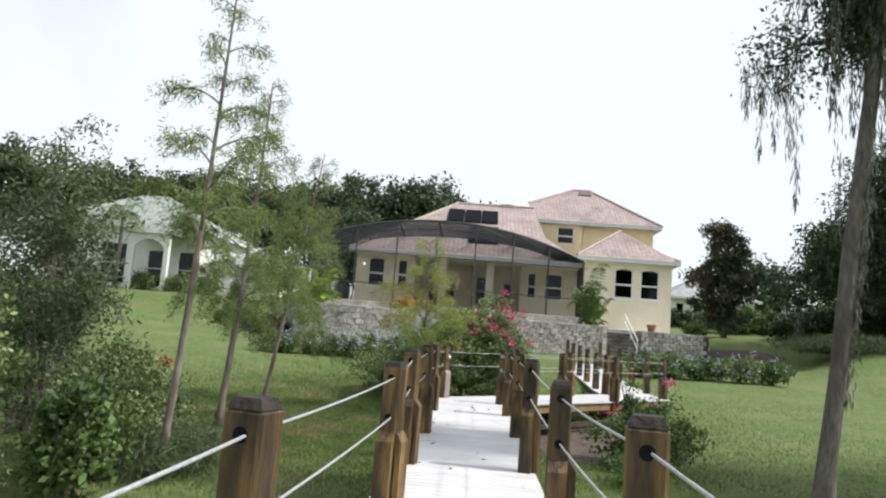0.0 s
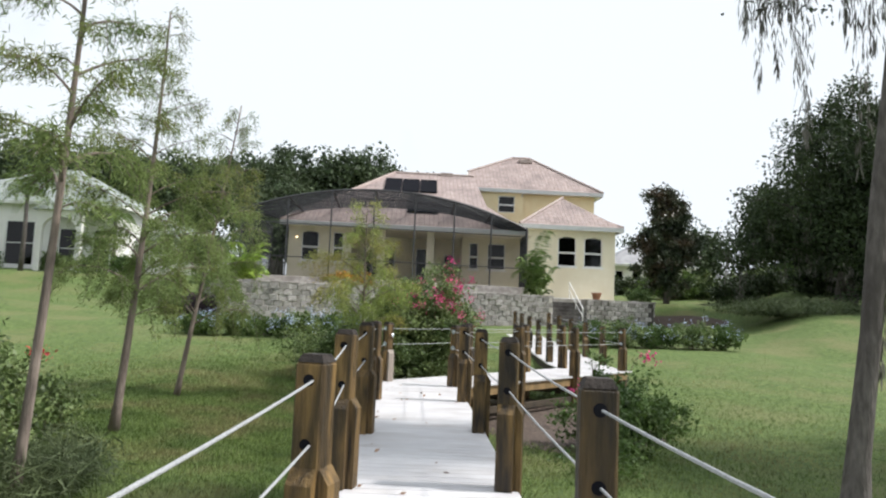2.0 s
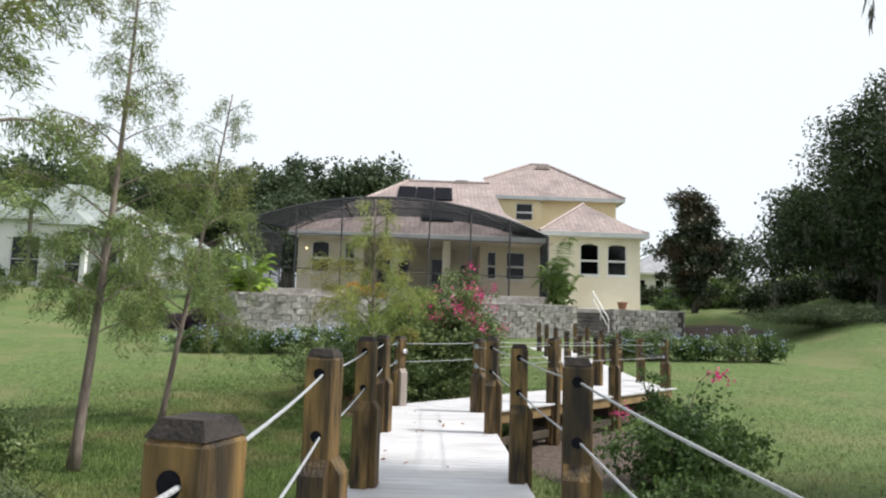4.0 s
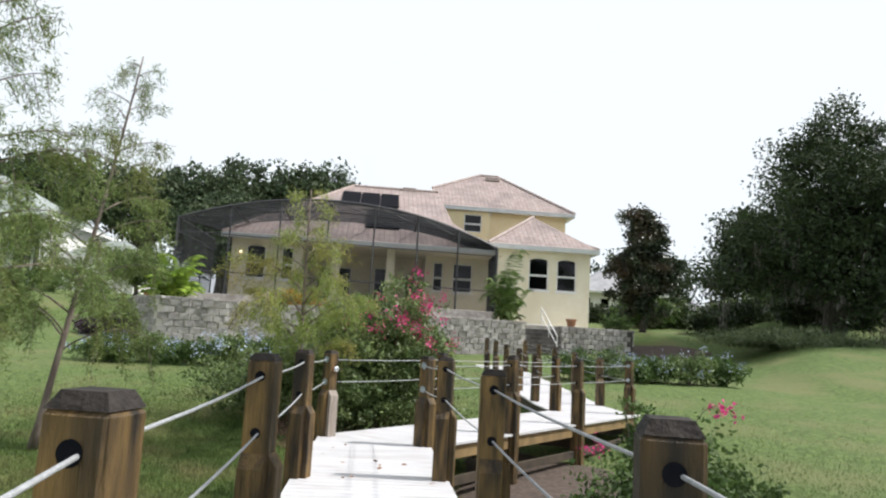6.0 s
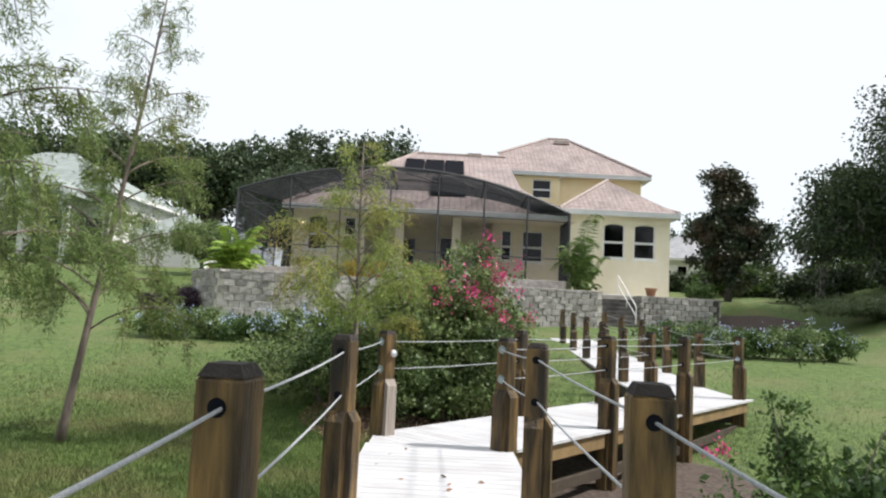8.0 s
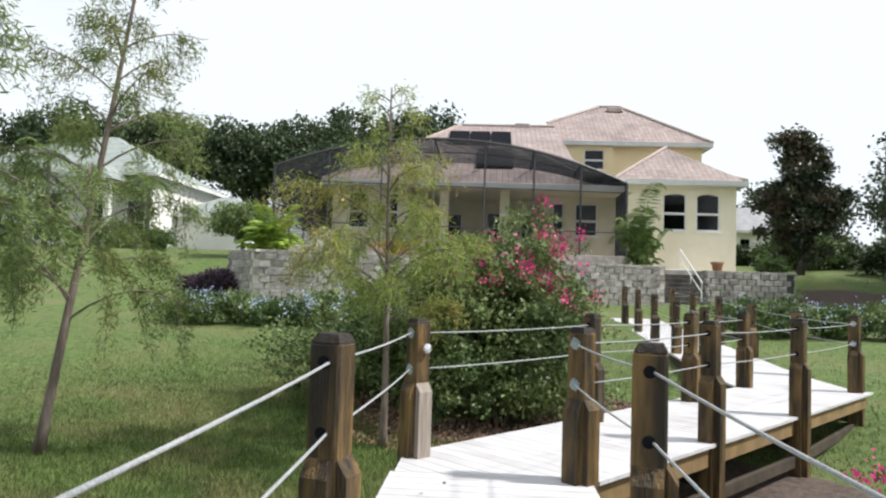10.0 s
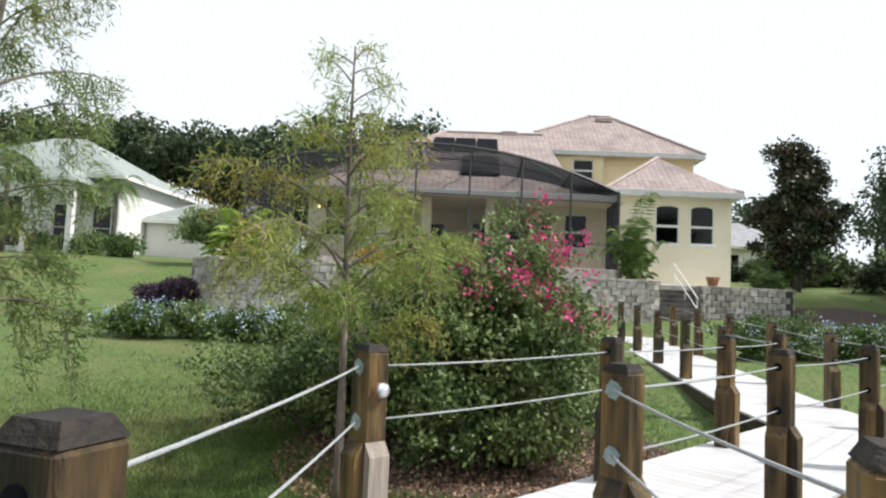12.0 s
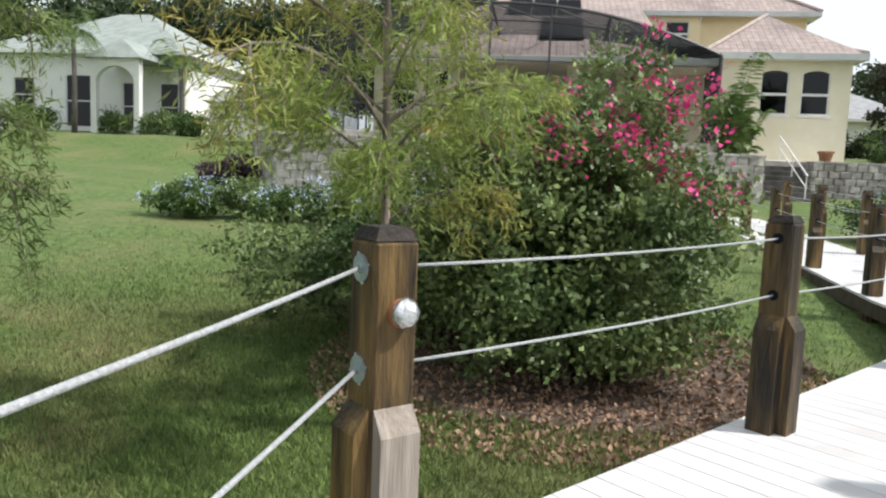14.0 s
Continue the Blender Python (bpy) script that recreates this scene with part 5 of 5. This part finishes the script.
# ---- neighbouring houses ----
def neighbour(name, x0, x1, y0, y1, z, eave, ridge_h, wallm, roofm, label, wins):
    h = empty(name, label, "house", "neighbouring houses")
    s = Shape()
    wall_with_openings(s, x0, x1, y0, z - 0.8, eave, wins)
    s.box(x0, x0 + 0.25, y0 + 0.25, y1, z - 0.8, eave).box(x1 - 0.25, x1, y0 + 0.25, y1, z - 0.8, eave).box(x0, x1, y1, y1 + 0.25, z - 0.8, eave)
    part("wall", s, wallm, h)
    # dark sheet added behind the panes, coloured like an unlit room
    part("dim_backing_sheet", Shape().box(x0 + 0.3, x1 - 0.3, y0 + 3, y0 + 3.2, z - 0.5, eave), DARK, h)
    for xa, xb, za, zb in wins:
        w = part("window_frame", Shape().box(xa, xa + 0.06, y0 + 0.05, y0 + 0.12, za, zb).box(xb - 0.06, xb, y0 + 0.05, y0 + 0.12, za, zb).box(xa, xb, y0 + 0.05, y0 + 0.12, (za + zb) / 2 - 0.03, (za + zb) / 2 + 0.03), WHITE, h)
        part("pane", Shape().box(xa + 0.06, xb - 0.06, y0 + 0.08, y0 + 0.09, za, zb), GLASS, w)
    o = 0.5
    r = Shape()
    a, b, c, d = (x0 - o, y0 - o, eave), (x1 + o, y0 - o, eave), (x1 + o, y1 + o, eave), (x0 - o, y1 + o, eave)
    k = min((y1 - y0) / 2 + o, (x1 - x0) / 2)
    e, f = (x0 - o + k, (y0 + y1) / 2, ridge_h), (x1 + o - k, (y0 + y1) / 2, ridge_h)
    r.poly(a, b, f, e).poly(b, c, f).poly(c, d, e, f).poly(d, a, e)
    r.poly(*[(q[0], q[1], q[2] - 0.12) for q in (d, c, b, a)])
    part("roof", r, roofm, h)
    part("fascia", Shape().box(x0 - o, x1 + o, y0 - o - 0.08, y0 - o - 0.005, eave - 0.2, eave + 0.02).box(x1 + o + 0.005, x1 + o + 0.08, y0 - o, y1 + o, eave - 0.2, eave + 0.02), WHITE, h)
    return h


NZ = 3.5


def porch(x, y, z):
    p = empty("porch", "white arched entrance porch of the neighbouring house", "porch")
    part("column", Shape().box(x, x + 0.35, y, y + 0.35, z - 0.6, z + 2.5, 0.02), NEIGHWALL, p)
    part("column", Shape().box(x + 2.6, x + 2.95, y, y + 0.35, z - 0.6, z + 2.5, 0.02), NEIGHWALL, p)
    n = 12
    arch = Shape()
    ring = [(x + 1.475 - 1.125 * math.cos(math.pi * k / n), z + 2.2 + 0.9 * math.sin(math.pi * k / n)) for k in range(n + 1)]
    ring += [(xa, z + 3.5) for xa, za in reversed(ring)]
    m = len(ring)
    arch.v = [(xa, y, za) for xa, za in ring] + [(xa, y + 0.35, za) for xa, za in ring]
    for k in range(n):
        o = m - 1 - k
        arch.f += [(k, k + 1, o - 1, o), (m + o, m + o - 1, m + k + 1, m + k), (k, m + k, m + k + 1, k + 1), (o, o - 1, m + o - 1, m + o)]
    part("arch", arch, NEIGHWALL, p)
    for xe in (x, x + 2.6):
        part("arch_end", Shape().box(xe, xe + 0.35, y, y + 0.35, z + 2.5, z + 3.5), NEIGHWALL, p)
    r = Shape()
    a, b, c, d = (x - 0.3, y - 0.3, z + 3.5), (x + 3.25, y - 0.3, z + 3.5), (x + 3.25, y + 3.2, z + 3.5), (x - 0.3, y + 3.2, z + 3.5)
    e, f = (x + 1.475, y + 0.8, z + 4.7), (x + 1.475, y + 3.2, z + 4.7)
    r.poly(a, b, e).poly(b, c, f, e).poly(d, a, e, f).poly(d, c, b, a)
    part("roof", r, NEIGHROOF, p)


porch(-24.9, 48.2, NZ)
neighbour("neighbour_house", -34, -20.8, 51, 62, NZ, 7.8, 11.2, NEIGHWALL, NEIGHROOF, "white stucco neighbouring house with a grey-green roof",
          [(-32, -30.6, 4.2, 6.2), (-28.5, -26.5, 3.4, 6.4), (-24.8, -23.6, 3.3, 6.0), (-22.4, -21.2, 3.3, 6.0)])
neighbour("neighbour_annexe", -20.7, -16.0, 54.5, 61, NZ, 5.6, 7.2, NEIGHWALL, NEIGHROOF, "low white wing of the neighbouring house", [])
neighbour("far_house", 19.6, 28.0, 70, 78, 3.6, 6.9, 9.4, NEIGHWALL, GREYROOF, "far white house with a grey shingle roof",
          [(20.3, 21.1, 4.4, 6.2), (22.0, 22.9, 4.4, 6.2), (24.5, 26, 4.2, 6.2)])
neighbour("far_house", 40, 50, 96, 106, 3.6, 6.6, 9.0, NEIGHWALL, GREYROOF, "far white house with a grey shingle roof", [(42, 43.2, 4.4, 6.0), (45, 46.4, 4.4, 6.0)])


# ---- fine things on the ground ----
def grass_blades():
    n = 360000
    x = np.where(rng.uniform(0, 1, n) < 0.55, rng.normal(-1.6, 2.6, n), rng.normal(1.0, 5.5, n))
    y = np.where(x < 1.5, rng.normal(15.5, 4.2, n), rng.normal(14, 6.5, n))
    bare = ((x - 0.9) / 2.2) ** 2 + ((y - 19.2) / 1.75) ** 2 < 1
    soil = ((x - 3.5) / 1.7) ** 2 + ((y - 15.0) / 2.65) ** 2 < rng.uniform(0.75, 1.1, n)
    keep = ~((x > -0.05) & (x < 1.5) & (y < 14)) & ~bare & ~soil
    x, y = x[keep], y[keep]
    pts = np.stack([x, y, ground_z(x, y) - 0.01], 1)
    up = np.tile((0, 0, 1.6), (len(pts), 1))
    ob = leaves("lawn_grass", pts, 0.075, BLADE, None, aspect=0.11, out=up, spread=0.85)
    tagged(ob, "short mown grass blades covering the lawn", "grass", kind="stuff")
    m = 14000
    a = rng.uniform(0, 2 * math.pi, m)
    q = np.sqrt(rng.uniform(0, 1, m))
    px, py = 0.9 + 2.5 * q * np.cos(a), 18.8 + 2.1 * q * np.sin(a)
    ob = leaves("leaf_litter", np.stack([px, py, ground_z(px, py) + 0.03], 1), 0.05, LITTER, None, aspect=0.6, spread=1.0)
    tagged(ob, "dry fallen leaves under the bush", "leaf litter", kind="stuff")
    m = 44
    px, py = rng.uniform(0.15, 1.3, m), rng.uniform(0, 13.5, m)
    ob = leaves("fallen_leaves", np.stack([px, py, np.full(m, 0.012)], 1), 0.05, LITTER, None, aspect=0.5, out=np.tile((1.0, 0.2, 0), (m, 1)), spread=0.3)
    tagged(ob, "few dry brown leaves scattered on the boardwalk", "fallen leaves", kind="stuff")


grass_blades()
wall_blocks("retaining_wall", WALL_L)
wall_blocks("retaining_wall_east", WALL_R)
deck_boards()
